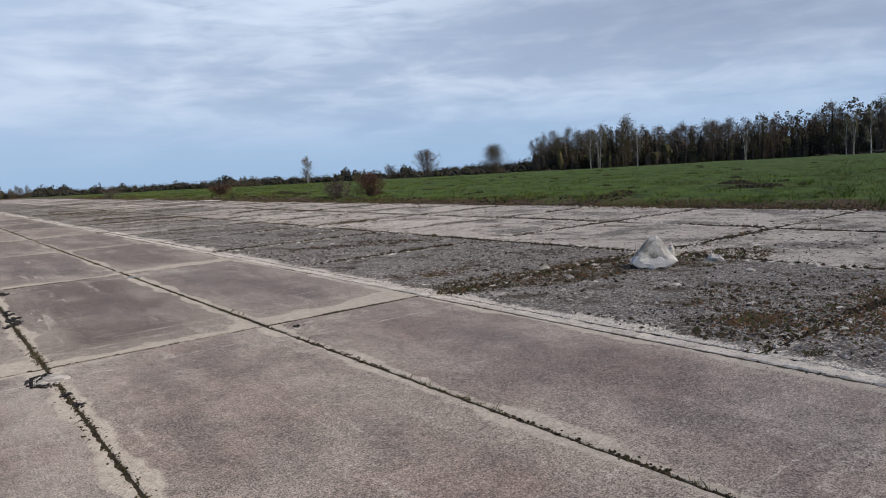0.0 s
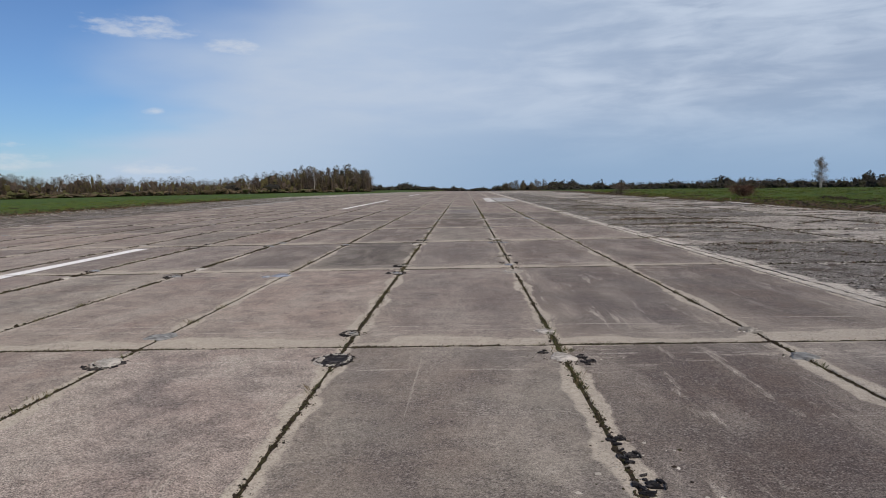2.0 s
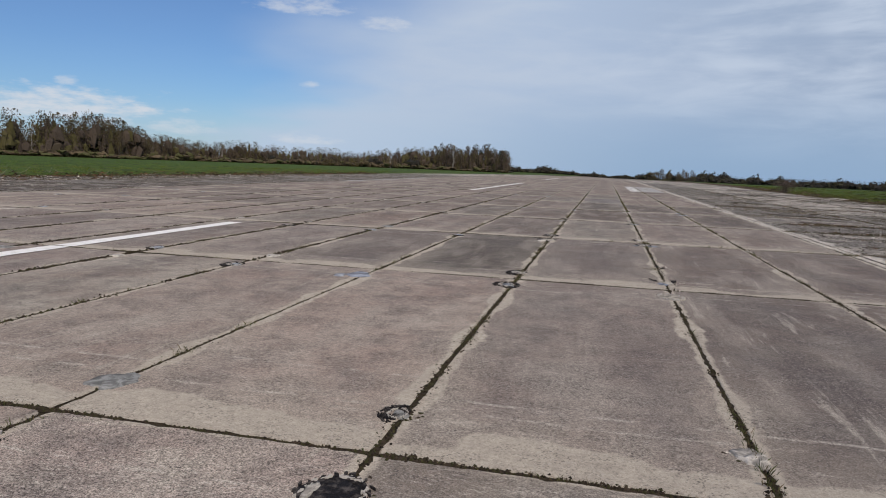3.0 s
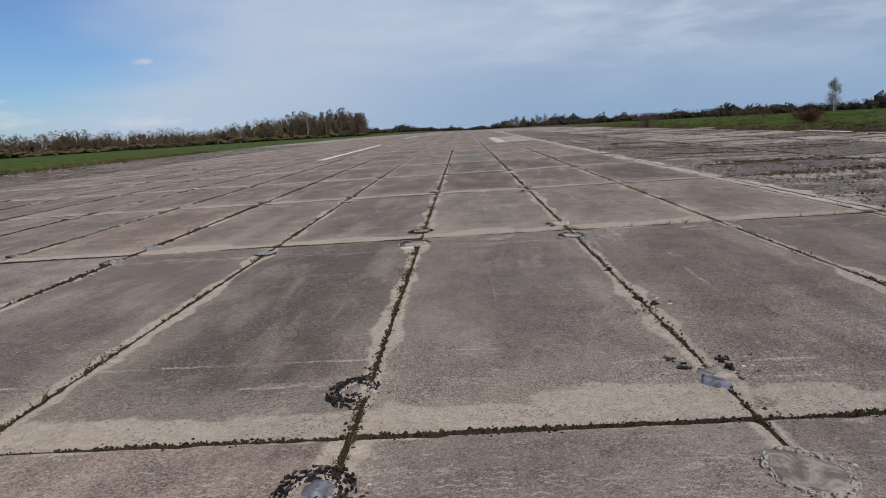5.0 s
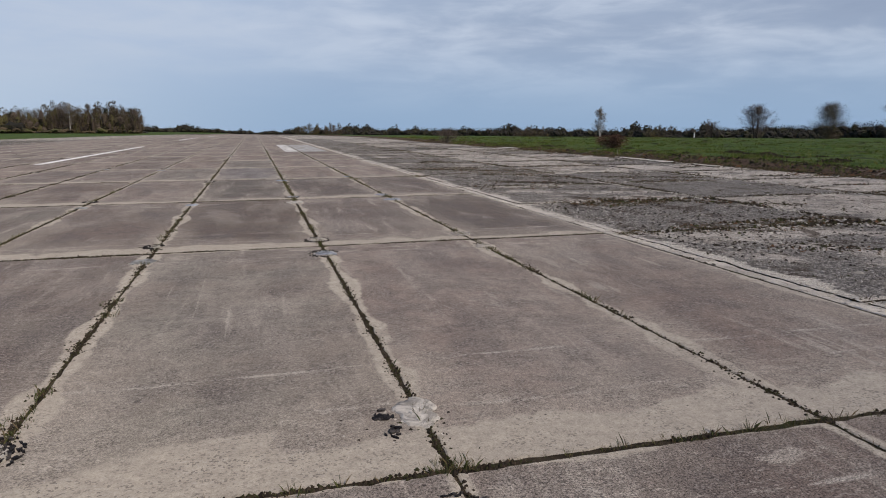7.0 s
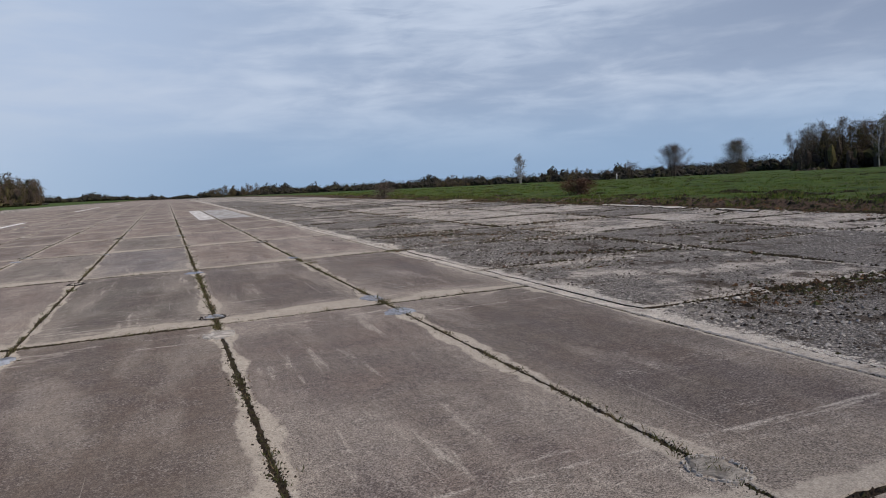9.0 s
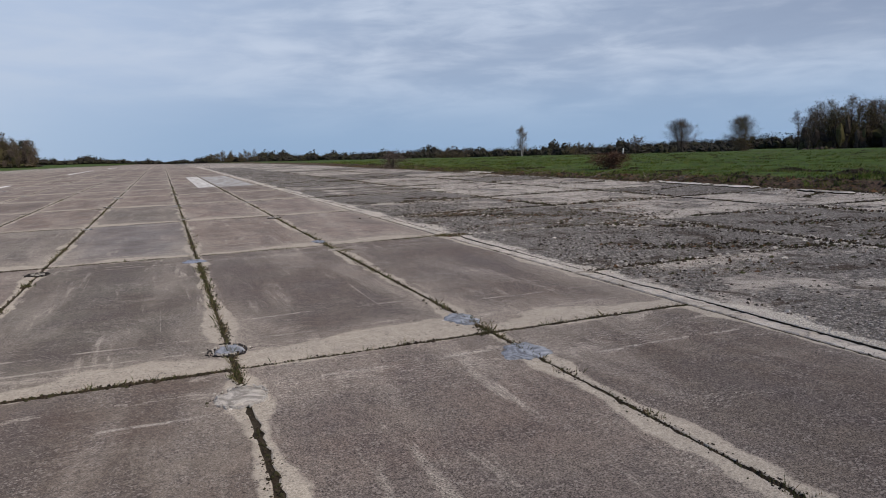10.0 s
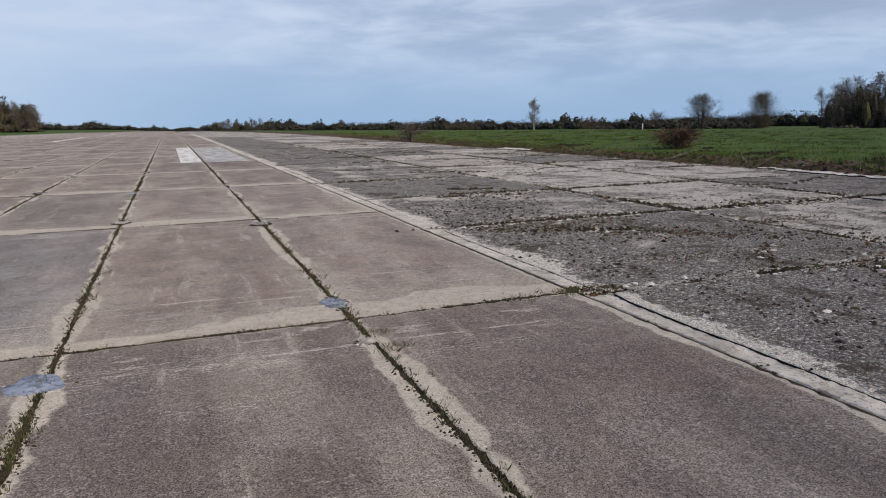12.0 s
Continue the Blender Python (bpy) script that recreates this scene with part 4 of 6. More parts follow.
def build_joint_grass():
    r = random.Random(17)
    b = Bits()
    for x in LINES[5:]:
        y = -10.0
        while y < 64:
            y += r.uniform(0.006, 0.020) * (1 if y < 42 else 2.5) * (1 if -2 <= x <= 6 else 2.5)
            dens = 0.34 + 0.75 * lump(x * 5, y, 0.55) + 0.6 * lump(x, y, 2.3) + (0.22 if x == 4 and 20 < y < 40 else 0) + (0.16 if x == 2 and 26 < y < 44 else 0) - (0.35 if x == 6 else 0)
            if r.random() < dens:
                h = r.uniform(0.012, 0.038) + 0.05 * r.random() ** 2 * (dens > 0.6)
                b.tuft(r, x + r.gauss(0, 0.016), y, drop(x, y) - 0.012, r.randint(3, 7), h * 0.85, 0.022, 0.0015)
    for j in range(-1, 11):
        x = -12.0
        while x < 6.0:
            x += r.uniform(0.006, 0.018) * (1 if j < 8 else 2.5)
            dens = 0.26 + 0.7 * lump(x, j * 9.0, 0.7) + 0.6 * lump(x, j * 2.0, 2.3) + (0.40 if j in (3, 5) and x > 0 else 0.18 if j == 6 and x > 1 else 0)
            if r.random() < dens:
                h = r.uniform(0.010, 0.035) + (0.07 if j in (3, 5) and x > 1.0 else 0.04) * r.random() ** 6 * (dens > 0.35)
                b.tuft(r, x, 6 * j + r.gauss(0, 0.014), drop(x, 6 * j) - 0.012, r.randint(3, 7), h * 0.85, 0.020, 0.0015)
    for cx, cy, rad, n in ((6.02, 36.0, 0.16, 110), (5.5, 36.0, 0.25, 60), (6.1, 18.0, 0.2, 60), (6.3, 23.9, 0.12, 30), (4.05, 35.55, 0.10, 40), (4.1, 35.2, 0.12, 40), (2.05, 5.75, 0.10, 40), (1.95, 13.9, 0.10, 40), (2.02, 17.25, 0.08, 40), (2.0, 18.05, 0.10, 50), (6.6, -0.1, 0.25, 80), (6.45, -4.4, 0.10, 50)):
        for _ in range(n):
            b.tuft(r, r.gauss(cx, rad * 0.6), r.gauss(cy, rad * 0.4), -0.012, r.randint(3, 7), r.uniform(0.015, 0.055), 0.02, 0.0017)
    c, q = Bits(), Bits()
    for x in LINES[6:-1]:
        for _ in range(3000 if x >= -2 else 1200):
            y = -9 + 58 * r.random() ** 1.1
            if 0.35 + lump(x * 5, y, 0.7) + 0.7 * lump(x, y, 2.3) > r.random():
                c.stone(r, x + r.gauss(0, 0.016 + 0.02 * max(0.0, lump(x, y, 1.3))), y, drop(x, y) - 0.004, r.uniform(0.003, 0.011), 0.9)
    for j in range(-1, 9):
        for _ in range(2600):
            x = -8 + 14 * r.random()
            if 0.25 + lump(x, j * 9.0, 0.8) + 0.7 * lump(x, j * 2.0, 2.3) > r.random():
                c.stone(r, x, 6 * j + r.gauss(0, 0.014), drop(x, 6 * j) - 0.004, r.uniform(0.003, 0.010), 0.9)
    # moss and earth that stand proud of the joints in long uneven runs
    for x in LINES[4:-1]:
        near = x >= -2
        for _ in range(5200 if near else 1500):
            y = -9 + 60 * r.random()
            w = 0.30 + 0.9 * lump(x * 3.7, y, 0.5) + 0.6 * lump(x, y, 1.9)
            if w > r.random():
                c.stone(r, x + r.gauss(0, 0.009 + 0.012 * max(0.0, w)), y, drop(x, y) - 0.004, r.uniform(0.007, 0.017) * (1 if near else 1.6), 0.9)
    for j in range(-1, 10):
        for _ in range(3400):
            x = -9 + 15 * r.random()
            w = 0.40 + 1.4 * lump(x, j * 7.3, 0.7) + 1.0 * lump(x, j * 3.1, 2.6)
            if w > r.random():
                c.stone(r, x, 6 * j + r.gauss(0, 0.008 + 0.010 * max(0.0, w)), drop(x, 6 * j) - 0.004, r.uniform(0.005, 0.013) + 0.006 * max(0.0, w), 0.85)
    # clumps of earth that have spilled over the rims
    for x in LINES[3:]:
        for _ in range({0: 250, 2: 280, 4: 200, -2: 170, 6: 40}.get(x, 190)):
            y0, l, w = -9 + 56 * r.random(), r.uniform(0.05, 0.42) * (1 if x > -4 else 2), r.uniform(0.008, 0.034) * (1 if x > -4 else 1.3)
            for _ in range(int(l * w * (4600 if x > -4 else 1500))):
                y = y0 + l * r.uniform(-0.5, 0.5)
                c.stone(r, x + r.gauss(0, w), y, drop(x, y) - 0.003, r.uniform(0.005, 0.017) * (1 if x > -4 else 1.9), 0.8)
    for j in range(-1, 9):
        for _ in range(34):
            x0, l, w = -7 + 13 * r.random(), r.uniform(0.05, 0.40), r.uniform(0.008, 0.024)
            for _ in range(int(l * w * 5000)):
                x = x0 + l * r.uniform(-0.5, 0.5)
                c.stone(r, min(6.0, x), 6 * j + r.gauss(0, w), drop(x, 6 * j) - 0.003, r.uniform(0.005, 0.015), 0.8)
    for x, ya, yb, n in ((2, 24, 62, 75), (4, 22, 60, 70), (0, 8, 50, 60), (-2, 4, 40, 40), (-4, 4, 50, 40), (-6, 6, 60, 40)):
        for _ in range(n):
            y0, l, w = r.uniform(ya, yb), r.uniform(0.06, 0.22), r.uniform(0.02, 0.05)
            for _ in range(36):
                y = y0 + l * r.uniform(-1, 1)
                c.stone(r, x + r.gauss(0, w * 0.8), y, drop(x, y) - 0.003, r.uniform(0.005, 0.014), 1.1)
            for _ in range(4):
                y = y0 + l * r.uniform(-1, 1)
                b.tuft(r, x + r.gauss(0, w), y, drop(x, y) - 0.003, 5, r.uniform(0.02, 0.06), 0.03, 0.003)
    for kind, x, y, size in KNOWN:
        for _ in range(12 if kind == "dab" else 45):
            a, d = r.uniform(0, 6.283), 0.15 * size * r.uniform(0.7, 1.7)
            (c if r.random() < 0.55 else q).stone(r, x + d * math.cos(a), y + 0.8 * d * math.sin(a), -0.002, r.uniform(0.005, 0.022), 0.35)
    for _ in range(3500):
        x, y = 6.25 + abs(r.gauss(0, 0.2)), -9 + 60 * r.random()
        if lump(x, y, 0.8) + 0.5 > r.random():
            q.stone(r, x, y, -0.012, r.uniform(0.006, 0.03), 0.5)
    c.done("joint_crumbs", M_CLODS, "dark crumbs of earth and moss in the slab joints", "soil")
    q.done("concrete_crumbs", M_PALE, "pale crumbs of concrete along the broken edge", "gravel")
    b.done("joint_grass", M_BLADE, "short green and dry grass growing in slab joints", "grass")


build_joint_grass()


def build_shoulder_litter():
    r = random.Random(23)
    stones, clods, dry, green, moss, flakes = Bits(), Bits(), Bits(), Bits(), Bits(), Bits()
    for _ in range(60000):
        y = -9 + 62 * r.random() ** 1.15
        x = 6.45 + 12.2 * r.random() ** 1.5
        if 0.5 + lump(x, y, 0.6) + 0.6 * lump(x, y, 1.7) < r.random() * 0.9:
            continue
        stones.stone(r, x, y, drop(x, y) - 0.006, r.uniform(0.006, 0.022) * (2.0 if r.random() < 0.05 else 1))
    # coarser chips in the bared column beside the edging
    for _ in range(15000):
        x, y = 6.45 + 4.0 * r.random() ** 1.3, -9 + 54 * r.random()
        if lump(x, y, 0.45) + 0.6 * lump(x, y, 1.3) > r.uniform(-0.3, 0.4):
            (stones if r.random() < 0.72 else clods).stone(r, x, y, drop(x, y) - 0.006, r.uniform(0.014, 0.036), 0.7)
    for lines, n in ((RIGHT_LINES, 56000), (LEFT_LINES, 14000)):
        for _ in range(n):
            y = -9 + 70 * r.random()
            if r.random() < 0.5:
                x, yy = r.choice(lines[1:]) + r.gauss(0, 0.05), y
            elif r.random() < 0.75:
                x, yy = r.uniform(lines[0], lines[-1]), round((y + 0.1) / 4) * 4 - 0.1 + r.gauss(0, 0.09)
            else:
                x, yy = r.uniform(lines[0], lines[-1]), y
            m = lump(x, yy, 0.55) + 0.6 * lump(x, yy, 1.5)
            if m < -0.12 + 0.4 * r.random():
                continue
            s = r.uniform(0.007, 0.030) * (1.6 if m > 0.6 else 1)
            clods.stone(r, x, yy, drop(x, yy) - 0.008, s, 0.75)
            if lines is RIGHT_LINES and r.random() < 0.35:
                (dry if r.random() < 0.65 else green).tuft(r, x, yy, drop(x, yy) - 0.01, r.randint(4, 8), r.uniform(0.015, 0.055), 0.05, 0.0025)
    for _ in range(9000):
        x, y = 6.5 + 12.0 * r.random(), -9 + 75 * r.random()
        if lump(x, y, 0.8) + 0.5 * lump(x, y, 2.0) > -0.1 + 0.5 * r.random():
            clods.stone(r, x, y, drop(x, y) - 0.004, r.uniform(0.008, 0.030), 0.45)
    for _ in range(300):
        if r.random() < 0.45:
            x0, y0, lx, ly = r.choice(RIGHT_LINES[1:]), -8 + 80 * r.random(), 0.05, r.uniform(0.15, 0.8)
        else:
            x0, y0, lx, ly = r.uniform(6.6, 18.4), 4 * r.randint(-2, 18) - 0.1, r.uniform(0.15, 0.8), 0.05
        for _ in range(45):
            x, y = x0 + lx * r.gauss(0, 0.6), y0 + ly * r.gauss(0, 0.6)
            clods.stone(r, x, y, drop(x, y) - 0.004, r.uniform(0.010, 0.040), 0.9)
    # ridges of sod that have grown out of the joints and of wandering cracks
    runs = [(x, y, x, y + 2.0) for x in RIGHT_LINES[1:] for y in range(-8, 84, 2)]
    runs += [(x, 4 * k - 0.1, x + 1.5, 4 * k - 0.1) for k in range(-2, 21) if k != 9 for x in (6.6, 8.0, 9.4, 10.8, 12.2, 13.6, 15.0, 16.4)]
    for _ in range(70):
        x, y, a, l = r.uniform(6.8, 17.5), r.uniform(2, 70), r.uniform(-0.9, 0.9), r.uniform(0.8, 2.6)
        runs.append((x, y, x + l * math.cos(a), y + l * math.sin(a)))
    for xa, ya, xb, yb in runs:
        thick = 0.5 + lump(xa * 1.7, ya * 1.7, 0.4) + 0.7 * r.uniform(-1, 1)
        if thick < 0.12:
            continue
        for _ in range(int(math.hypot(xb - xa, yb - ya) * 26 * min(1.4, thick + 0.2))):
            t = r.random()
            x = xa + (xb - xa) * t + r.gauss(0, 0.045) + 0.10 * lump(xa, t * 3 + ya, 1.0)
            y = ya + (yb - ya) * t + r.gauss(0, 0.045) + 0.10 * lump(ya, t * 3 + xa, 1.0)
            (clods if r.random() < 0.85 else moss).stone(r, x, y, drop(x, y) - 0.006, r.uniform(0.014, 0.034) + 0.026 * thick * r.random(), 0.9)
            if r.random() < 0.16:
                (dry if r.random() < 0.5 else green).tuft(r, x, y, drop(x, y), r.randint(4, 8), r.uniform(0.03, 0.09), 0.06, 0.0028)
            if r.random() < 0.42:
                side = r.choice((-1, 1)) * r.uniform(0.09, 0.20)
                along_y = abs(xb - xa) < 0.01
                flakes.stone(r, x + (side if along_y else 0), y + (0 if along_y else side), drop(x, y) - 0.003, r.uniform(0.018, 0.065), 0.35)
    # pale crumbs lying along the slab rims
    for _ in range(22000):
        side = r.choice((-1, 1)) * (0.05 + abs(r.gauss(0, 0.06)))
        if r.random() < 0.5:
            x, y = r.choice(RIGHT_LINES[1:]) + side, -8 + 84 * r.random()
        else:
            x, y = r.uniform(6.5, 18.4), 4 * r.randint(-2, 18) - 0.1 + side
        if lump(x, y, 0.33) + 0.6 * lump(x, y, 1.1) > -0.05:
            flakes.stone(r, x, y, drop(x, y) - 0.003, r.uniform(0.012, 0.045), 0.5)
    # flat flakes broken off the slabs, and clots of dirt
    for _ in range(3600):
        x, y = 6.5 + 12.0 * r.random(), -8 + 92 * r.random()
        if lump(x, y, 0.5) + 0.5 * lump(x, y, 1.4) > -0.25 + 0.5 * r.random():
            (clods if r.random() < 0.62 else flakes).stone(r, x, y, drop(x, y) - 0.004, r.uniform(0.025, 0.075), 0.35)
    # overgrown places round the broken lumps and at the slab corners
    for cx, cy, rad, n in ((7.3, 0.0, 0.7, 160), (8.3, -0.4, 0.8, 200), (9.5, -0.6, 0.9, 260), (10.6, -1.2, 0.8, 200), (7.4, -3.6, 0.7, 120), (8.2, -2.9, 0.6, 70), (9.9, -3.6, 0.9, 120),
                           (7.6, 31.4, 0.8, 130), (8.2, 27.5, 0.7, 120), (9.0, 28.0, 0.7, 120), (8.0, 39.6, 0.9, 220), (8.9, 38.0, 0.8, 140), (9.5, 36.3, 0.9, 180), (8.3, 24.0, 0.8, 130), (9.7, 24.2, 0.7, 100),
                           (6.5, 23.9, 0.25, 30), (6.6, 18.2, 0.35, 40), (6.15, 36.0, 0.22, 40), (11.8, 12.0, 0.9, 120), (12.4, 32.2, 0.8, 110), (13.0, 40.1, 0.8, 90)):
        for _ in range(4 * n):
            a, d = r.uniform(0, 6.283), rad * math.sqrt(r.random())
            x, y = cx + 1.5 * d * math.cos(a), cy + 0.75 * d * math.sin(a)
            (clods if r.random() < 0.6 else moss).stone(r, x, y, drop(x, y) - 0.008, r.uniform(0.006, 0.024) * (2.4 if r.random() < 0.12 else 1.0), 0.6)
            if r.random() < 0.5:
                (dry if r.random() < 0.8 else green).tuft(r, x, y, drop(x, y) - 0.01, r.randint(5, 9), r.uniform(0.012, 0.045), 0.06, 0.0028)
    for x0, y0, x1, y1, n in ((7.2, 39.4, 10.8, 36.8, 900), (7.6, 33.4, 10.4, 31.6, 700), (8.0, 28.4, 11.4, 26.4, 700), (7.4, 22.6, 10.2, 20.6, 500), (11.5, 34.2, 14.2, 33.0, 400), (7.0, 14.8, 9.8, 12.8, 450), (7.2, 6.4, 10.0, 5.0, 450)):
        for _ in range(n):
            t = r.random()
            x, y = x0 + (x1 - x0) * t + r.gauss(0, 0.22), y0 + (y1 - y0) * t + r.gauss(0, 0.16) + 0.3 * lump(t * 4, y0, 1.0)
            (clods if r.random() < 0.7 else moss).stone(r, x, y, drop(x, y) - 0.006, r.uniform(0.008, 0.030) * (1.8 if r.random() < 0.1 else 1.0), 0.7)
    # rust-coloured cushions of moss
    for cx, cy, wx, wy, n in ((8.0, -4.3, 0.9, 0.35, 1500), (9.0, -3.9, 0.7, 0.2, 500), (7.2, -3.6, 0.4, 0.3, 400), (9.0, 0.1, 0.8, 0.2, 400), (7.3, 1.2, 0.6, 0.25, 200), (8.0, 36.9, 0.9, 0.25, 250), (10.9, 38.4, 1.0, 0.3, 300), (12.5, 16.0, 1.4, 0.3, 300), (9.6, 44.0, 1.3, 0.4, 300)):
        for _ in range(n):
            x, y = r.gauss(cx, wx * 0.6), r.gauss(cy, wy * 0.6)
            moss.stone(r, x, y, drop(x, y) - 0.006, r.uniform(0.006, 0.026), 0.7)
    # litter band where the paving meets the meadow
    for _ in range(17000):
        y = -9 + 110 * r.random()
        x = 19.0 + r.gauss(0, 0.5) if r.random() < 0.62 else -32.8 + r.gauss(0, 0.8)
        clods.stone(r, x, y, max(land(x, y), drop(x, y) - 0.02) - 0.01, r.uniform(0.02, 0.075), 0.6)
        if 0.3 + lump(x, y, 0.5) > r.random():
            moss.stone(r, x, y + 0.1, max(land(x, y), drop(x, y) - 0.02), r.uniform(0.03, 0.10), 0.5)
            dry.tuft(r, x + r.uniform(-0.3, 0.5), y, max(land(x, y), drop(x, y) - 0.02) - 0.01, r.randint(4, 8), r.uniform(0.03, 0.12), 0.14, 0.005)
    for _ in range(5200):
        y = 6 + 95 * r.random()
        x = -33.0 + r.gauss(0, 0.7) + 0.8 * lump(0, y, 0.25)
        if lump(x, y, 0.4) + 0.5 * lump(x, y, 1.2) > -0.25:
            (clods if r.random() < 0.6 else moss).stone(r, x, y, max(land(x, y), drop(x, y) - 0.02) - 0.01, r.uniform(0.05, 0.17), 0.8)
    # old leaves, sods and sticks washed over the outer western slabs
    for _ in range(9000):
        y = 6 + 74 * r.random()
        x = -33.4 + 5.5 * r.random() ** 1.6
        if lump(x * 2.2, y * 0.5, 0.35) + 0.6 * lump(x * 2.0, y * 0.6, 1.1) > r.uniform(-0.35, 0.30):
            q = r.random()
            (moss if q < 0.42 else clods if q < 0.80 else flakes).stone(r, x, y, drop(x, y) - 0.004, r.uniform(0.03, 0.11), 0.5)
    # banks of turned-up earth where both verges begin
    for _ in range(5200):
        y = 8 + 80 * r.random()
        x = 19.9 + r.gauss(0, 0.6) + 0.5 * lump(3.0, y, 0.3) if r.random() < 0.62 else -33.3 + r.gauss(0, 0.8)
        if lump(x, y, 0.25) + 0.6 * lump(x, y, 0.9) > r.uniform(-0.45, 0.25):
            (clods if r.random() < 0.8 else moss).stone(r, x, y, max(land(x, y), drop(x, y) - 0.02) - 0.01, r.uniform(0.04, 0.14), 0.75)
    stones.done("loose_gravel", M_STONES, "loose grey gravel and concrete crumbs on the shoulder", "gravel")
    clods.done("soil_clods", M_CLODS, "crumbs of dark soil and moss on broken concrete", "soil")
    flakes.done("concrete_flakes", M_PALE, "pale flat flakes broken off the shoulder slabs", "gravel")
    moss.done("moss_cushions", M_MOSS, "rust-brown cushions of moss on the broken shoulder", "moss")
    dry.done("dry_grass", M_DRY, "withered brown and straw-coloured grass on the shoulder", "grass")
    green.done("shoulder_grass", M_BLADE, "green weeds and moss sprouting on the shoulder", "grass")


build_shoulder_litter()


def build_turf():
    r = random.Random(29)
    b = Bits()
    for _ in range(33000):
        d = r.random() ** 1.9
        if r.random() < 0.76:
            x, y = 19.5 + 40 * d, -8 + 118 * r.random()
            x += 0.9 * min(1.0, max(0.0, (y - 8) / 22))
        else:
            x, y = -33.4 - 26 * d, 8 + 100 * r.random()
        m = lump(x, y, 0.5) + 0.5 * lump(x, y, 1.6)
        if m < 0.05 - 0.5 * r.random():
            continue
        far = max(1.0, math.hypot(x, y - 12) / 26)
        b.tuft(r, x, y, land(x, y) - 0.02, r.randint(4, 6), r.uniform(0.03, 0.10) + 0.20 * max(0.0, m), 0.16, 0.0045 * far)
    # ranker tussocks and weeds, thickest beside the paving
    for _ in range(1700):
        if r.random() < 0.72:
            x, y = 19.4 + 24 * r.random() ** 2.2, -8 + 90 * r.random()
        else:
            x, y = -33.6 - 20 * r.random() ** 2, 8 + 100 * r.random()
        far = max(1.0, math.hypot(x, y - 12) / 26)
        b.tuft(r, x, y, land(x, y) - 0.02, 30, r.uniform(0.07, 0.20), r.uniform(0.18, 0.45), 0.006 * far)
    # coarse clumps that break up the green
    for _ in range(5200):
        if r.random() < 0.78:
            x, y = 19.6 + 62 * r.random() ** 1.5, -12 + 135 * r.random()
        else:
            x, y = -33.6 - 45 * r.random() ** 1.5, 4 + 120 * r.random()
        if lump(x, y, 0.16) + 0.7 * lump(x, y, 0.6) < r.uniform(-0.5, 0.35):
            continue
        far = max(1.0, math.hypot(x, y - 12) / 26)
        b.tuft(r, x, y, land(x, y) - 0.02, 18, r.uniform(0.05, 0.17), r.uniform(0.14, 0.45), 0.0065 * far)
    # rank grass on the verge
    for _ in range(260):
        x, y = 19.5 + 1.6 * r.random() ** 1.5, -6 + 80 * r.random()
        b.tuft(r, x, y, land(x, y) - 0.02, 16, r.uniform(0.06, 0.16), r.uniform(0.10, 0.26), 0.005)
    # molehills
    c = Bits()
    for _ in range(150):
        if r.random() < 0.8:
            x0, y0 = 20.5 + 50 * r.random() ** 1.6, -4 + 110 * r.random()
        else:
            x0, y0 = -35 - 40 * r.random(), 8 + 100 * r.random()
        w = r.uniform(0.15, 0.5)
        for _ in range(34):
            x, y, k = r.gauss(x0, w * 0.6), r.gauss(y0, w * 0.5), r.random()
            c.stone(r, x, y, land(x, y) + 0.05 * k * w, r.uniform(0.03, 0.10), 0.9)
    c.done("molehills", M_CLODS, "dark molehills scattered through the meadow grass", "soil")
    b.done("meadow_grass", M_TURF, "uneven tufts of fresh green meadow grass", "grass")


build_turf()


# ---- broken concrete lumps ----
def lump_mesh(name, sx, sy, sz, seed, mat, sub=2, sharp=0.35):
    bm = bmesh.new()
    bmesh.ops.create_icosphere(bm, subdivisions=sub, radius=1.0)
    for v in bm.verts:
        c = v.co.normalized()
        f = 1 + sharp * noise.noise((c.x * 1.3 + seed, c.y * 1.3, c.z * 1.3)) + 0.18 * sharp * noise.noise((c.x * 4 + seed, c.y * 4, c.z * 4))
        v.co = Vector((c.x * sx * f, c.y * sy * f, max(-0.25, c.z) * sz * f))
    me = bpy.data.meshes.new(name)
    bm.to_mesh(me)
    bm.free()
    me.materials.append(mat)
    return me


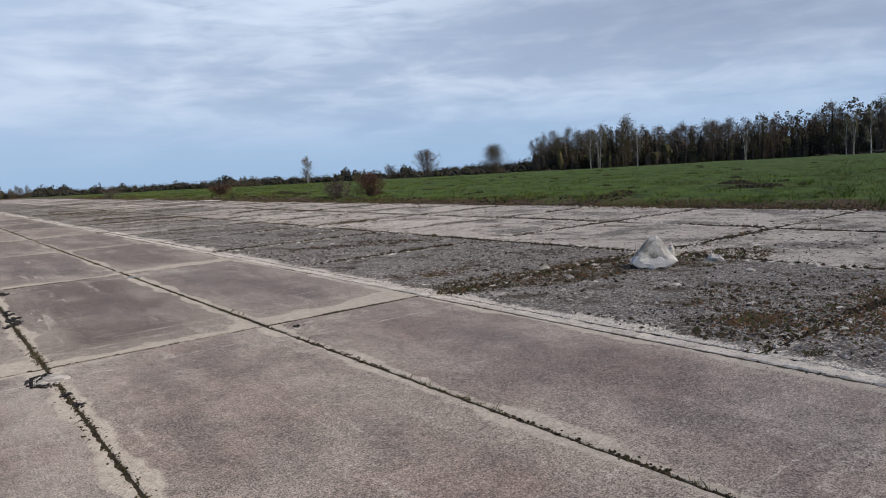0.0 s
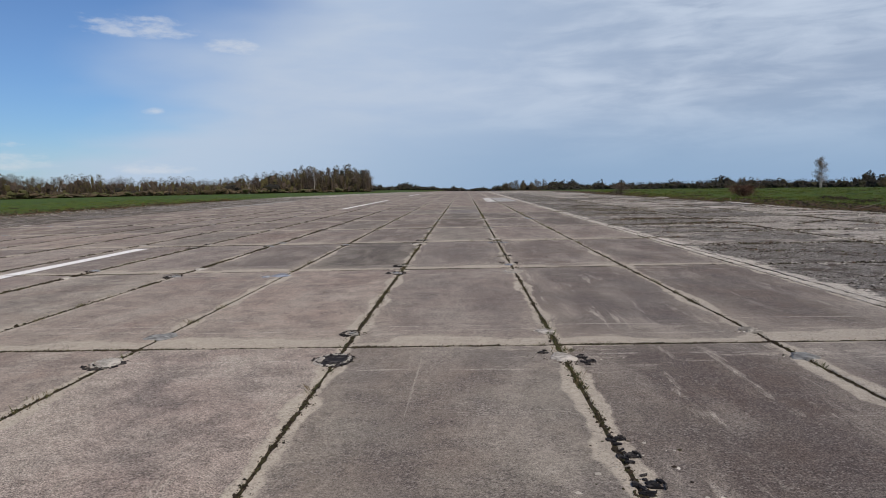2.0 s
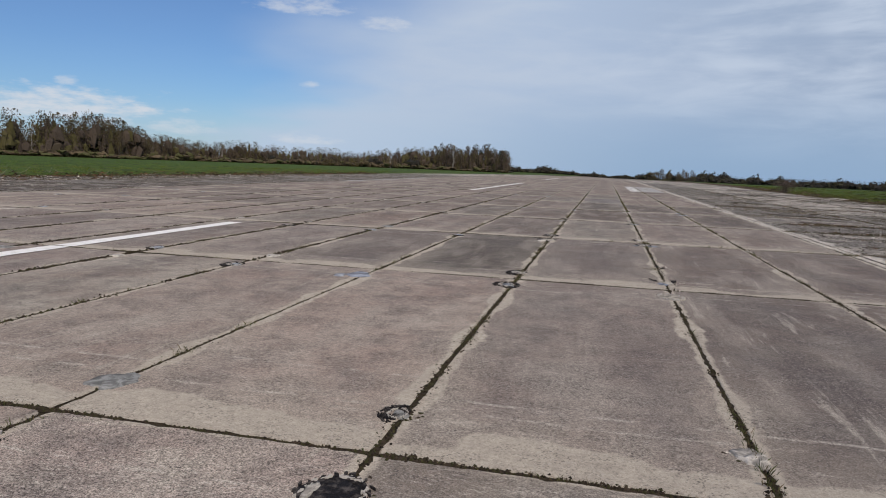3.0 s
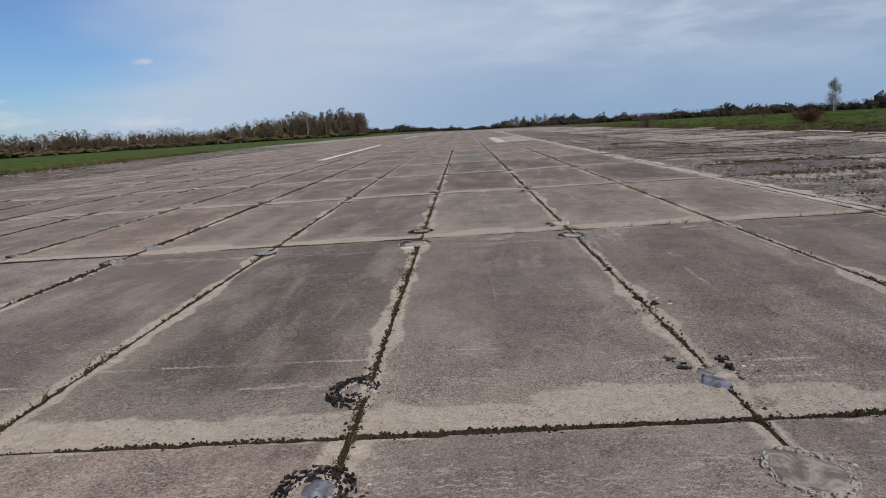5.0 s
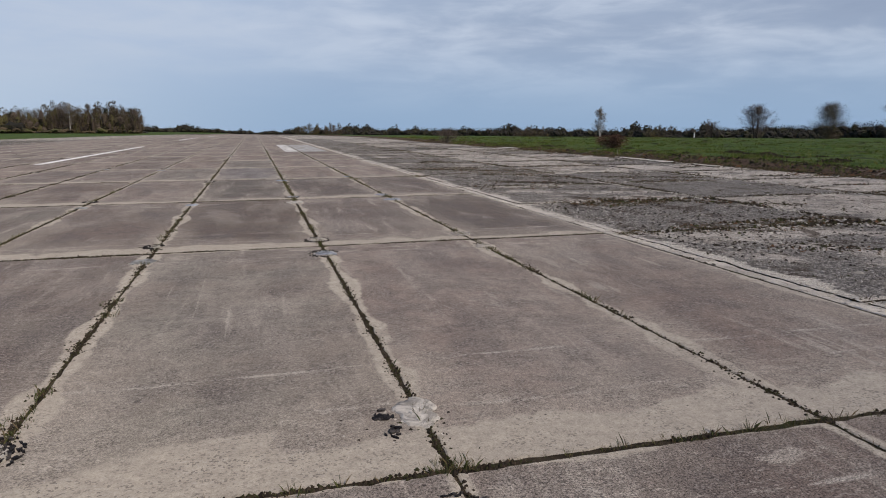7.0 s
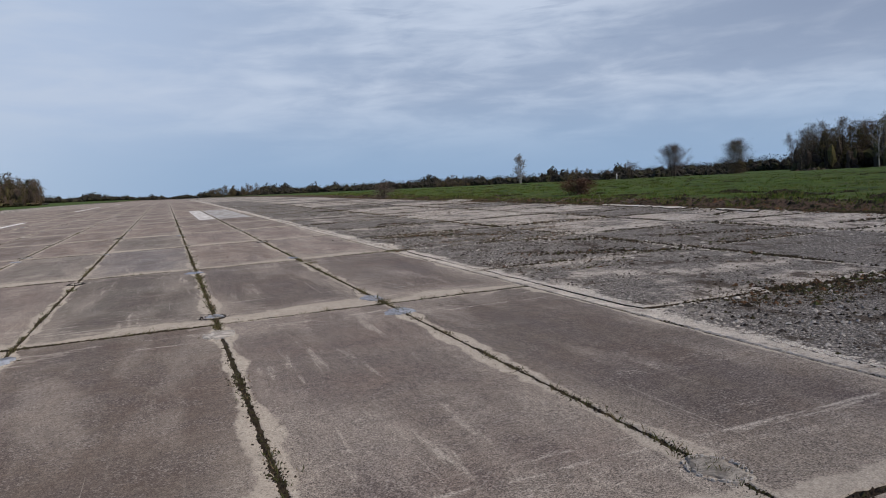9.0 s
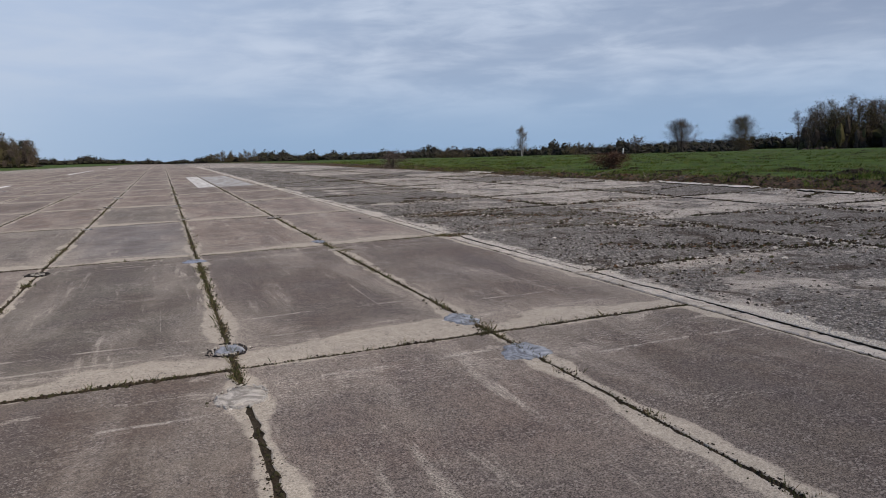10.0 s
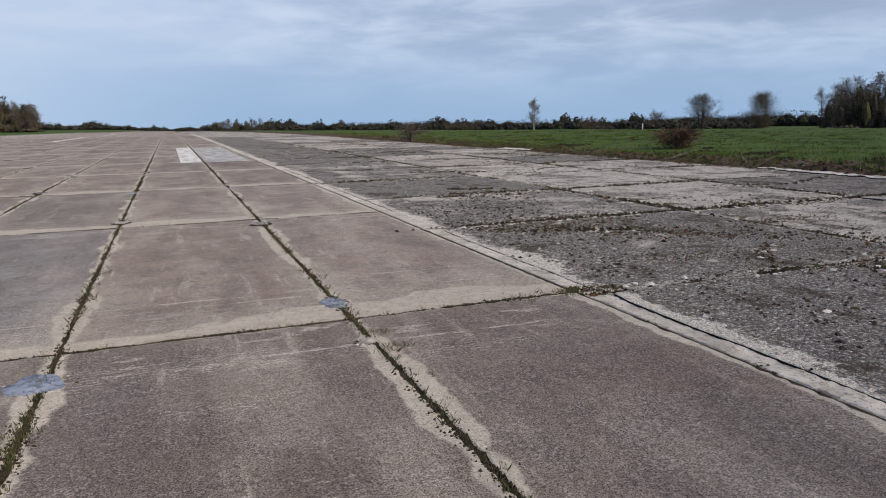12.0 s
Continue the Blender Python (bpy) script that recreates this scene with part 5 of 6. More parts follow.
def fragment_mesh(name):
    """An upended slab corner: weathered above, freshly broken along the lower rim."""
    outline = [(-0.33, 0.03), (-0.27, 0.14), (-0.20, 0.22), (-0.12, 0.34), (-0.04, 0.42), (0.05, 0.45), (0.13, 0.38), (0.19, 0.28), (0.24, 0.17), (0.29, 0.13), (0.35, 0.06),
               (0.27, -0.01), (0.18, -0.05), (0.08, -0.05), (0.0, -0.09), (-0.10, -0.06), (-0.20, -0.06), (-0.28, -0.01)]
    bm = bmesh.new()
    rings = []
    for depth, f in ((-0.115, 0.25), (-0.12, 0.62), (-0.10, 0.90), (-0.06, 1.0), (0.06, 0.97), (0.12, 0.80)):
        rings.append([bm.verts.new((x * f, depth + 0.34 * (0.16 + (z - 0.16) * f) + 0.03 * noise.noise((x * 6 * f, z * 6 * f, 1.0)),
                                    0.16 + (z - 0.16) * f + 0.02 * noise.noise((x * 9, z * 9, depth * 20)))) for x, z in outline])
    n = len(outline)
    for a, b in zip(rings[:-1], rings[1:]):
        for i in range(n):
            bm.faces.new((a[i], a[(i + 1) % n], b[(i + 1) % n], b[i]))
    bm.faces.new(rings[0][::-1])
    bm.faces.new(rings[-1])
    bmesh.ops.recalc_face_normals(bm, faces=bm.faces)
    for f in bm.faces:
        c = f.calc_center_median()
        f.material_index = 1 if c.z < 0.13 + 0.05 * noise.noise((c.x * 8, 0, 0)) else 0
    me = bpy.data.meshes.new(name)
    bm.to_mesh(me)
    bm.free()
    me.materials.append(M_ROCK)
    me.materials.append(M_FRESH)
    return me


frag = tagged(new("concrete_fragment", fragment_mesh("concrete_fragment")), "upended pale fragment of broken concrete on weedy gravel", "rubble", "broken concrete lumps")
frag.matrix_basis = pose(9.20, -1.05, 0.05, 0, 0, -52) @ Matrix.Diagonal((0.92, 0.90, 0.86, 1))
for x, y, s, h, t in ((10.35, -0.55, 0.19, 0.14, 20), (10.25, -1.35, 0.12, 0.09, 70), (9.75, -0.45, 0.16, 0.10, 130), (10.05, -0.35, 0.12, 0.09, 200), (8.35, 0.2, 0.09, 0.05, 10), (8.0, -0.6, 0.06, 0.035, 50), (9.6, -2.2, 0.07, 0.04, 90)):
    ob = tagged(new("concrete_lump", lump_mesh("concrete_lump", s, s * 0.8, h, x, M_ROCK, 2, 0.6)), "small grey lump of broken concrete among weeds", "rubble", "broken concrete lumps")
    ob.matrix_basis = pose(x, y, -0.005, 0, 0, t)

# pale broken plates along the outer rim of the shoulder
for x, y, l, w, t, tilt in ((18.4, 43.4, 5.4, 0.42, -6, 4), (18.0, 38.3, 1.9, 0.32, -5, 4), (18.9, 62.0, 3.0, 0.7, 4, 3), (-32.6, 48.0, 3.0, 0.9, 5, 4)):
    me = slab_mesh("concrete_plate", w / 2, l / 2, 0.01, 0.16, 0.34, M_RIM, int(y), 0.05)
    ob = tagged(new("concrete_plate", me), "pale broken concrete plate lying at the meadow's edge", "rubble", "broken concrete plates")
    ob.matrix_basis = pose(x, y, max(land(x, y), 0.0) + 0.045, 0, -tilt, t)

# mounds of dug earth in the meadow
def mound_mesh(name, s, h, seed):
    r = random.Random(seed)
    b = Bits()
    for _ in range(420):
        a, d = r.uniform(0, 6.283), math.sqrt(r.random())
        b.stone(r, s * d * math.cos(a), 0.7 * s * d * math.sin(a), 0.6 * h * (1 - d * d) * r.uniform(0.2, 1.0) - 0.03, r.uniform(0.04, 0.12), 0.8)
    return mesh_of(name, b.v, b.f, M_CLODS)


for k, (x, y, s, h) in enumerate(((22.3, 40.4, 1.3, 0.34), (23.6, 41.6, 1.0, 0.42), (23.2, 10.3, 0.8, 0.22), (26.2, 6.5, 1.3, 0.32), (27.9, 8.2, 1.0, 0.24), (22.6, 50.0, 0.9, 0.22), (21.8, 62.0, 1.0, 0.24), (24.4, 30.0, 0.9, 0.25), (22.4, 36.5, 0.7, 0.2), (25.0, 45.5, 0.8, 0.3))):
    ob = tagged(new("earth_mound", mound_mesh("earth_mound", s, h, k)), "low mound of dark dug earth in the grass", "earth mound", "earth mounds", "stuff")
    ob.matrix_basis = pose(x, y, land(x, y) - 0.02, 0, 0, x * 40)


# ---- trees ----
def tube(v, f, pts, radii, sides):
    k = len(v)
    for p, r in zip(pts, radii):
        for i in range(sides):
            a = 2 * math.pi * i / sides
            v.append((p[0] + r * math.cos(a), p[1] + r * math.sin(a), p[2]))
    for j in range(len(pts) - 1):
        for i in range(sides):
            f.append((k + j * sides + i, k + j * sides + (i + 1) % sides, k + (j + 1) * sides + (i + 1) % sides, k + (j + 1) * sides + i))


def tree_data(seed, high, wide, base, twigs, buds, trunk=0.16, stems=1, shape=0.5, limbs=12, up=0.7, twig_w=0.035, bud=0.22):
    """Trunk and limbs, twigs, and buds of one tree as vertex and face lists. base: height of the crown's foot as a share of the whole."""
    r = random.Random(seed)
    tv, tf, wv, wf, bv, bf = [], [], [], [], [], []
    ends = []
    for s in range(stems):
        sx, sy = (r.uniform(-1, 1) * wide * 0.18 * (stems > 1) for _ in range(2))
        lean = [r.uniform(-1, 1) * 0.03 * high for _ in range(2)]
        h = high * r.uniform(0.86, 1.0)
        pts = [(sx * 0.3 + (sx * 0.7 + lean[0]) * t + 0.012 * high * r.uniform(-1, 1) * (t > 0), sy * 0.3 + (sy * 0.7 + lean[1]) * t + 0.012 * high * r.uniform(-1, 1) * (t > 0), h * 0.96 * t) for t in (0, 0.25, 0.5, 0.75, 1.0)]
        tube(tv, tf, pts, [trunk * (1.15 - 1.08 * t) for t in (0, 0.25, 0.5, 0.75, 1.0)], 6)
        for i in range(max(3, limbs // stems)):
            t = base * 0.9 + (0.97 - base * 0.9) * (i + r.random()) / max(3, limbs // stems)
            q = min(3, int(t * 4))
            k = t * 4 - q
            p = [pts[q][c] + (pts[q + 1][c] - pts[q][c]) * k for c in range(3)]
            u = (t - base) / (1 - base)
            prof = max(0.12, math.sin(math.pi * min(1.0, max(0.0, (u * 0.86 + 0.10))) ** shape))
            a, l = r.uniform(0, 6.283), wide * 0.5 * prof * r.uniform(0.6, 1.1)
            e = (p[0] + l * math.cos(a), p[1] + l * math.sin(a), min(high, p[2] + l * up * r.uniform(0.6, 1.4)))
            m = (p[0] + 0.5 * (e[0] - p[0]), p[1] + 0.5 * (e[1] - p[1]), p[2] + 0.35 * (e[2] - p[2]))
            tube(tv, tf, [p, m, e], [trunk * 0.40 * (1.1 - t), trunk * 0.26 * (1.1 - t), 0.012], 3)
            ends += [(p, m), (m, e), (m, e)]
        ends.append((pts[3], pts[4]))
    for i in range(twigs + buds):
        a, b = r.choice(ends)
        k = r.random()
        spread = (0.062 if i < twigs else 0.075) * wide
        c = [a[j] + (b[j] - a[j]) * k + r.gauss(0, spread) for j in range(3)]
        c[2] = min(high * 1.01, max(high * base * 0.6, c[2]))
        if i < twigs:
            d = Vector((c[0] + r.gauss(0, 0.22 * wide), c[1] + r.gauss(0, 0.22 * wide), r.gauss(0, 0.16 * wide) + up * wide * 0.25)).normalized() * r.uniform(0.06, 0.15) * wide
            side = d.cross(Vector((r.gauss(0, 1), r.gauss(0, 1), r.gauss(0, 1)))).normalized() * twig_w * r.uniform(0.5, 1.3)
            n = len(wv)
            wv += [tuple(Vector(c) - side), tuple(Vector(c) + side), tuple(Vector(c) + d)]
            wf.append((n, n + 1, n + 2))
        else:
            n = len(bv)
            q1 = Vector((r.gauss(0, 1), r.gauss(0, 1), r.gauss(0, 1))).normalized() * bud * r.uniform(0.4, 1.2)
            q2 = q1.cross(Vector((r.gauss(0, 1), r.gauss(0, 1), r.gauss(0, 1)))).normalized() * bud * r.uniform(0.4, 1.0)
            bv += [tuple(Vector(c) + q1), tuple(Vector(c) + q2), tuple(Vector(c) - q1), tuple(Vector(c) - q2)]
            bf.append((n, n + 1, n + 2, n + 3))
    return (tv, tf), (wv, wf), (bv, bf)


def tree(label, data, mats, group="", name="tree", category="tree"):
    """A tree as an Empty with its trunk, its twigs and its buds."""
    root = tagged(new(name), label, category, group)
    (tv, tf), (wv, wf), (bv, bf) = data
    part("trunk", mesh_of("trunk", tv, tf, mats[0]), root)
    n = len(wv)
    me = mesh_of("crown", wv + bv, wf + [tuple(i + n for i in f) for f in bf], mats[1])
    me.materials.append(mats[2])
    me.polygons.foreach_set("material_index", [0] * len(wf) + [1] * len(bf))
    part("crown", me, root, kind="stuff")
    return root


def bearing(deg, dist, x0=1.5, y0=10.0):
    a = radians(deg)
    return x0 + dist * math.sin(a), y0 + dist * math.cos(a)


def stand(ob, x, y, turn=0.0, scale=1.0, sink=0.1):
    ob.matrix_basis = pose(x, y, land(x, y) - sink, 0, 0, turn) @ Matrix.Diagonal((scale, scale, scale, 1))
    return ob


# single trees in the open field
stand(tree("slender pale birch tree with bare twigs in the meadow", tree_data(1, 16.5, 8.0, 0.20, 3000, 200, 0.22, 2, 0.75, 30, 0.9, 0.055, 0.22), (M_BIRCH, M_TWIG_PALE, M_BUD)), 180, 350)
stand(tree("bare round-crowned tree with fine grey twigs", tree_data(2, 10.4, 9.4, 0.18, 5200, 0, 0.26, 3, 0.5, 40, 0.75, 0.030), (M_BARK, M_TWIG, M_BUD)), 147.4, 191.7)
stand(tree("broad tree with brownish-green spring buds", tree_data(3, 17.5, 13.0, 0.04, 4200, 6500, 0.30, 3, 0.75, 60, 0.6, 0.045, 0.17), (M_BARK, M_TWIG, M_BUD)), 242, 261)
stand(tree("small bare tree beside the white post", tree_data(4, 6.0, 5.6, 0.15, 900, 60, 0.16, 3, 0.6, 16, 0.7, 0.05), (M_BARK, M_TWIG, M_BUD)), 135, 196)


def bush(label, seed, x, y, high, wide, mats, n=700, w=0.014):
    b = tree(label, tree_data(seed, high, wide, 0.02, n, n // 8, 0.03, 9, 0.7, 36, 0.35, w, 0.04), mats, "", "bush", "bush")
    return stand(b, x, y, 0, 1, 0.05)


bush("low wide reddish-brown leafless bush in the grass", 5, 23.5, 55.5, 0.82, 2.4, (M_BARK, M_RUST, M_RUST), 2200)
bush("dark leafless bramble bush with loose shoots in the grass", 6, 22.2, 27.4, 1.35, 1.9, (M_BARK, M_RUST, M_RUST), 2400)
bush("low tangle of brown brush beside the bramble bush", 7, 20.7, 28.4, 0.95, 1.9, (M_BARK, M_TWIG, M_RUST), 1300)
bush("heap of cut branches and brush at the shoulder's edge", 8, 19.0, 78.5, 1.5, 2.6, (M_BARK, M_TWIG, M_RUST), 900, 0.02)

# dead branches strewn over both verges
def stick_mesh(seed):
    r = random.Random(seed)
    v, f = [], []
    for _ in range(r.randint(3, 6)):
        a, l, h = r.uniform(0, 6.283), r.uniform(0.4, 1.5), r.uniform(0.05, 0.4)
        cx, cy, bend = r.uniform(-0.4, 0.4), r.uniform(-0.4, 0.4), r.uniform(-0.25, 0.25)
        pts = [(cx + l * t * math.cos(a + bend * t), cy + l * t * math.sin(a + bend * t), 0.03 + h * t * r.uniform(0.6, 1.2)) for t in (-0.5, 0.0, 0.5, 1.0)]
        tube(v, f, pts, (0.018, 0.016, 0.012, 0.006), 4)
    return mesh_of("branches", v, f, M_TWIG_PALE)


rs = random.Random(63)
STICKS = [stick_mesh(200 + k) for k in range(5)]
for x, y in [(-33.2 + rs.gauss(0, 0.8), 14 + 62 * rs.random()) for _ in range(22)] + [(19.6 + rs.gauss(0, 0.5), 30 + 50 * rs.random()) for _ in range(12)]:
    ob = tagged(new("dead_branches", rs.choice(STICKS)), "tangle of dead broken branches lying on the verge", "branches", "branches on the verge")
    ob.matrix_basis = pose(x, y, max(land(x, y), -0.01), 0, 0, rs.uniform(0, 360))

# white marker post
px, py = bearing(37.6, 190, 2.8, 31)
bm = bmesh.new()
bmesh.ops.create_cone(bm, cap_ends=True, segments=10, radius1=0.16, radius2=0.13, depth=1.7, matrix=Matrix.Translation((0, 0, 0.85)))
bmesh.ops.create_cone(bm, cap_ends=True, segments=10, radius1=0.20, radius2=0.05, depth=0.15, matrix=Matrix.Translation((0, 0, 1.77)))
me = bpy.data.meshes.new("marker_post")
bm.to_mesh(me)
bm.free()
me.materials.append(M_POST)
tagged(new("marker_post", me), "white painted marker post in the meadow", "post").matrix_basis = pose(px, py, land(px, py) - 0.05)

# ---- woods ----
WOOD_KINDS = {
    "bare": [tree("tall bare tree with grey-brown twigs at the wood's edge", tree_data(20 + k, 16, 7.5, 0.12, 1900, 160, 0.20, 1 + k % 2, 0.6, 20, 0.85, 0.03, 0.14), (M_BARK, M_TWIG, M_BUD), "woodland trees") for k in range(3)],
    "birch": [tree("white-stemmed birch with pale bare twigs at the wood's edge", tree_data(30 + k, 17, 5.5, 0.25, 700, 160, 0.20, 1 + k % 2, 0.8, 16, 0.9, 0.06, 0.26), (M_BIRCH, M_TWIG_PALE, M_BUD), "woodland trees") for k in range(2)],
    "bud": [tree("tree with yellowish-green spring buds at the wood's edge", tree_data(40 + k, 14, 8.0, 0.06, 900, 1500, 0.20, 2, 0.55, 20, 0.7, 0.032, 0.13), (M_BARK, M_TWIG, M_BUD), "woodland trees") for k in range(3)],
    "pine": [tree("dark green pine standing in the wood", tree_data(50 + k, 16, 6.0, 0.12, 200, 1100, 0.20, 1, 1.2, 20, 0.15, 0.07, 0.36), (M_BARK, M_TWIG, M_NEEDLE), "woodland trees") for k in range(2)],
    "shrub": [tree("low leafless shrub at the wood's edge", tree_data(60 + k, 5.0, 6.0, 0.02, 500, 250, 0.07, 4, 0.6, 16, 0.5, 0.06, 0.30), (M_BARK, M_TWIG, M_BUD), "woodland shrubs", "shrub", "shrub") for k in range(2)],
}
used = set()


def plant(kind, x, y, high, r):
    pick = r.choice(WOOD_KINDS[kind])
    natural = {"bare": 16, "birch": 17, "bud": 14, "pine": 16, "shrub": 5}[kind]
    s = high / natural
    if pick.name in used:
        pick = copy_thing(pick, Matrix())
    else:
        used.add(pick.name)
    stand(pick, x, y, r.uniform(0, 360), s)


def wood(points, n, depth, mix, seed, eye):
    """Trees along a line of (bearing, distance, height) seen from eye."""
    r = random.Random(seed)
    for i in range(n):
        q = (i + r.random()) / n * (len(points) - 1)
        k = min(int(q), len(points) - 2)
        f = q - k
        b, d, h = (points[k][c] + (points[k + 1][c] - points[k][c]) * f for c in range(3))
        back = r.random() * depth
        x, y = bearing(b + r.uniform(-0.15, 0.15), d + back, *eye)
        kind = r.choice(mix)
        h = h * r.uniform(0.72, 1.06) if kind != "shrub" else r.uniform(2.5, 5.0)
        plant(kind, x, y, h, r)


START = (1.3, -6.6)
wood([(45.4, 306, 19), (48, 300, 22.5), (52, 295, 25.5), (56, 300, 21), (60, 305, 22.5), (64, 310, 23.5), (68, 310, 25.5), (73, 315, 26), (78, 320, 26)],
     115, 45, ["bare", "bare", "bare", "bud", "bud", "bare", "bare", "bare", "bud", "shrub"], 71, START)
wood([(-20.8, 420, 10), (-18, 420, 11.5), (-15, 415, 14), (-12.3, 410, 17), (-9.5, 405, 16), (-7.9, 400, 14)],
     70, 50, ["bare", "bare", "bud", "birch", "bare", "bare", "bud", "shrub", "pine"], 72, (1.1, -1.8))
wood([(-52, 330, 22), (-44, 330, 20), (-40, 335, 21), (-38, 340, 18), (-36, 350, 13), (-33, 380, 12), (-29, 400, 11.5), (-26, 410, 11)],
     75, 40, ["bare", "bare", "bare", "bud", "birch", "bud", "shrub", "bare"], 73, (1.1, 1.3))
wood([(-25.8, 380, 4), (-23, 380, 7), (-20.5, 380, 9)], 16, 20, ["bud", "shrub", "bud", "bare"], 74, (1.1, 1.3))
wood([(3.6, 420, 6.5), (5, 420, 8), (6.9, 420, 8)], 22, 25, ["bud", "bare", "bud", "shrub"], 75, (1.1, -1.8))
wood([(31.8, 440, 9), (33.4, 440, 10)], 12, 15, ["bare", "bud", "shrub"], 76, (1.2, 15.3))
wood([(21.2, 480, 8), (22.5, 480, 10), (24.0, 480, 9)], 20, 15, ["bare", "bud", "bare", "shrub"], 77, (1.2, 15.3))


rb = random.Random(78)
for deg, dist, high in ((49.9, 288, 20), (50.6, 290, 19), (53.5, 286, 19), (61.5, 290, 14), (68.1, 292, 17), (68.5, 293, 18), (69.6, 290, 20)):
    plant("birch", *bearing(deg, dist, *START), high, rb)

# far tree lines, joined
bm = bmesh.new()
bmesh.ops.create_icosphere(bm, subdivisions=1, radius=1.0)
HEART = [tuple(q.co) for q in bm.verts]
HEART_FACES = [tuple(q.index for q in face.verts) for face in bm.faces]
bm.free()


def far_line(name, label, points, n, seed, eye, wide=7.0, mat=None, leaf=0.75, count=60, depth=60, even=False):
    r = random.Random(seed)
    v, f = [], []
    for i in range(n):
        q = (i + r.random()) / n * (len(points) - 1)
        k = min(int(q), len(points) - 2)
        t = q - k
        b, d, h = (points[k][c] + (points[k + 1][c] - points[k][c]) * t for c in range(3))
        d += r.uniform(0, depth)
        h *= r.uniform(0.55, 1.1) * (1.0 if even else 0.35 + 1.0 * max(0.0, 0.45 + noise.noise((b * 0.55, seed, 0.0)) + 0.6 * noise.noise((b * 1.7, seed, 5.0))))
        x, y = bearing(b, d, *eye)
        z = land(x, y)
        w = wide * r.choice((0.7, 1.0, 1.3, 1.7)) * r.uniform(0.8, 1.1)
        for _ in range(4):
            a, m, u = r.uniform(0, 6.283), len(v), r.uniform(0.08 if even else 0.25, 0.60)
            hx, hz = w * r.uniform(0.2, 0.36) * (0.6 if even else 1.0), h * r.uniform(0.2, 0.36) * (0.8 if even else 1.0)
            c = (x + 0.22 * w * math.cos(a), y + 0.22 * w * math.sin(a), z + h * u)
            for q in HEART:
                k = r.uniform(0.45, 1.3)
                v.append((c[0] + q[0] * hx * k, c[1] + q[1] * hx * k, max(z - 0.2, c[2] + q[2] * hz * k)))
            f += [(m + i, m + j, m + k) for i, j, k in HEART_FACES]
        for _ in range(count):
            a, u = r.uniform(0, 6.283), r.random() ** 1.35
            rad = w * 0.5 * math.sin(math.pi * (0.12 + 0.86 * u)) ** 0.6 * math.sqrt(r.random())
            c = Vector((x + rad * math.cos(a), y + rad * math.sin(a), z + h * u * 0.97))
            q1 = Vector((r.gauss(0, 1), r.gauss(0, 1), r.gauss(0, 1.3))).normalized() * r.uniform(0.35, 1.1) * (h / 9) * leaf
            q2 = q1.cross(Vector((r.gauss(0, 1), r.gauss(0, 1), r.gauss(0, 1)))).normalized() * r.uniform(0.25, 0.8) * (h / 9) * leaf
            m = len(v)
            v += [tuple(c + q1), tuple(c + q2), tuple(c - q1), tuple(c - q2)]
            f.append((m, m + 1, m + 2, m + 3))
        m = len(v)
        v += [(x - 0.15, y, z), (x + 0.15, y, z), (x, y, z + h)]
        f.append((m, m + 1, m + 2))
    tagged(new(name, mesh_of(name, v, f, mat or M_FAR)), label, "trees", kind="stuff")


END = (2.8, 31.0)
far_line("distant_woods", "far line of dark trees and shrubs on the horizon",
         [(4.8, 600, 8), (9, 620, 11), (11, 640, 9.5), (14, 650, 9), (17, 650, 9.5), (20, 620, 10.5), (22.5, 600, 12), (25, 600, 11), (28, 560, 9.5), (31, 520, 9.5), (34, 480, 10), (38, 450, 8), (42, 420, 7), (46, 420, 6.5)], 700, 81, END)
far_line("distant_woods", "low dark hedge closing the meadow's far side",
         [(7, 560, 6), (14, 600, 7.5), (20, 590, 8.5), (26, 560, 9), (32, 500, 9), (38, 440, 8.5), (46, 410, 8)], 640, 85, END, 9.0, None, 0.45, 60, 30, True)
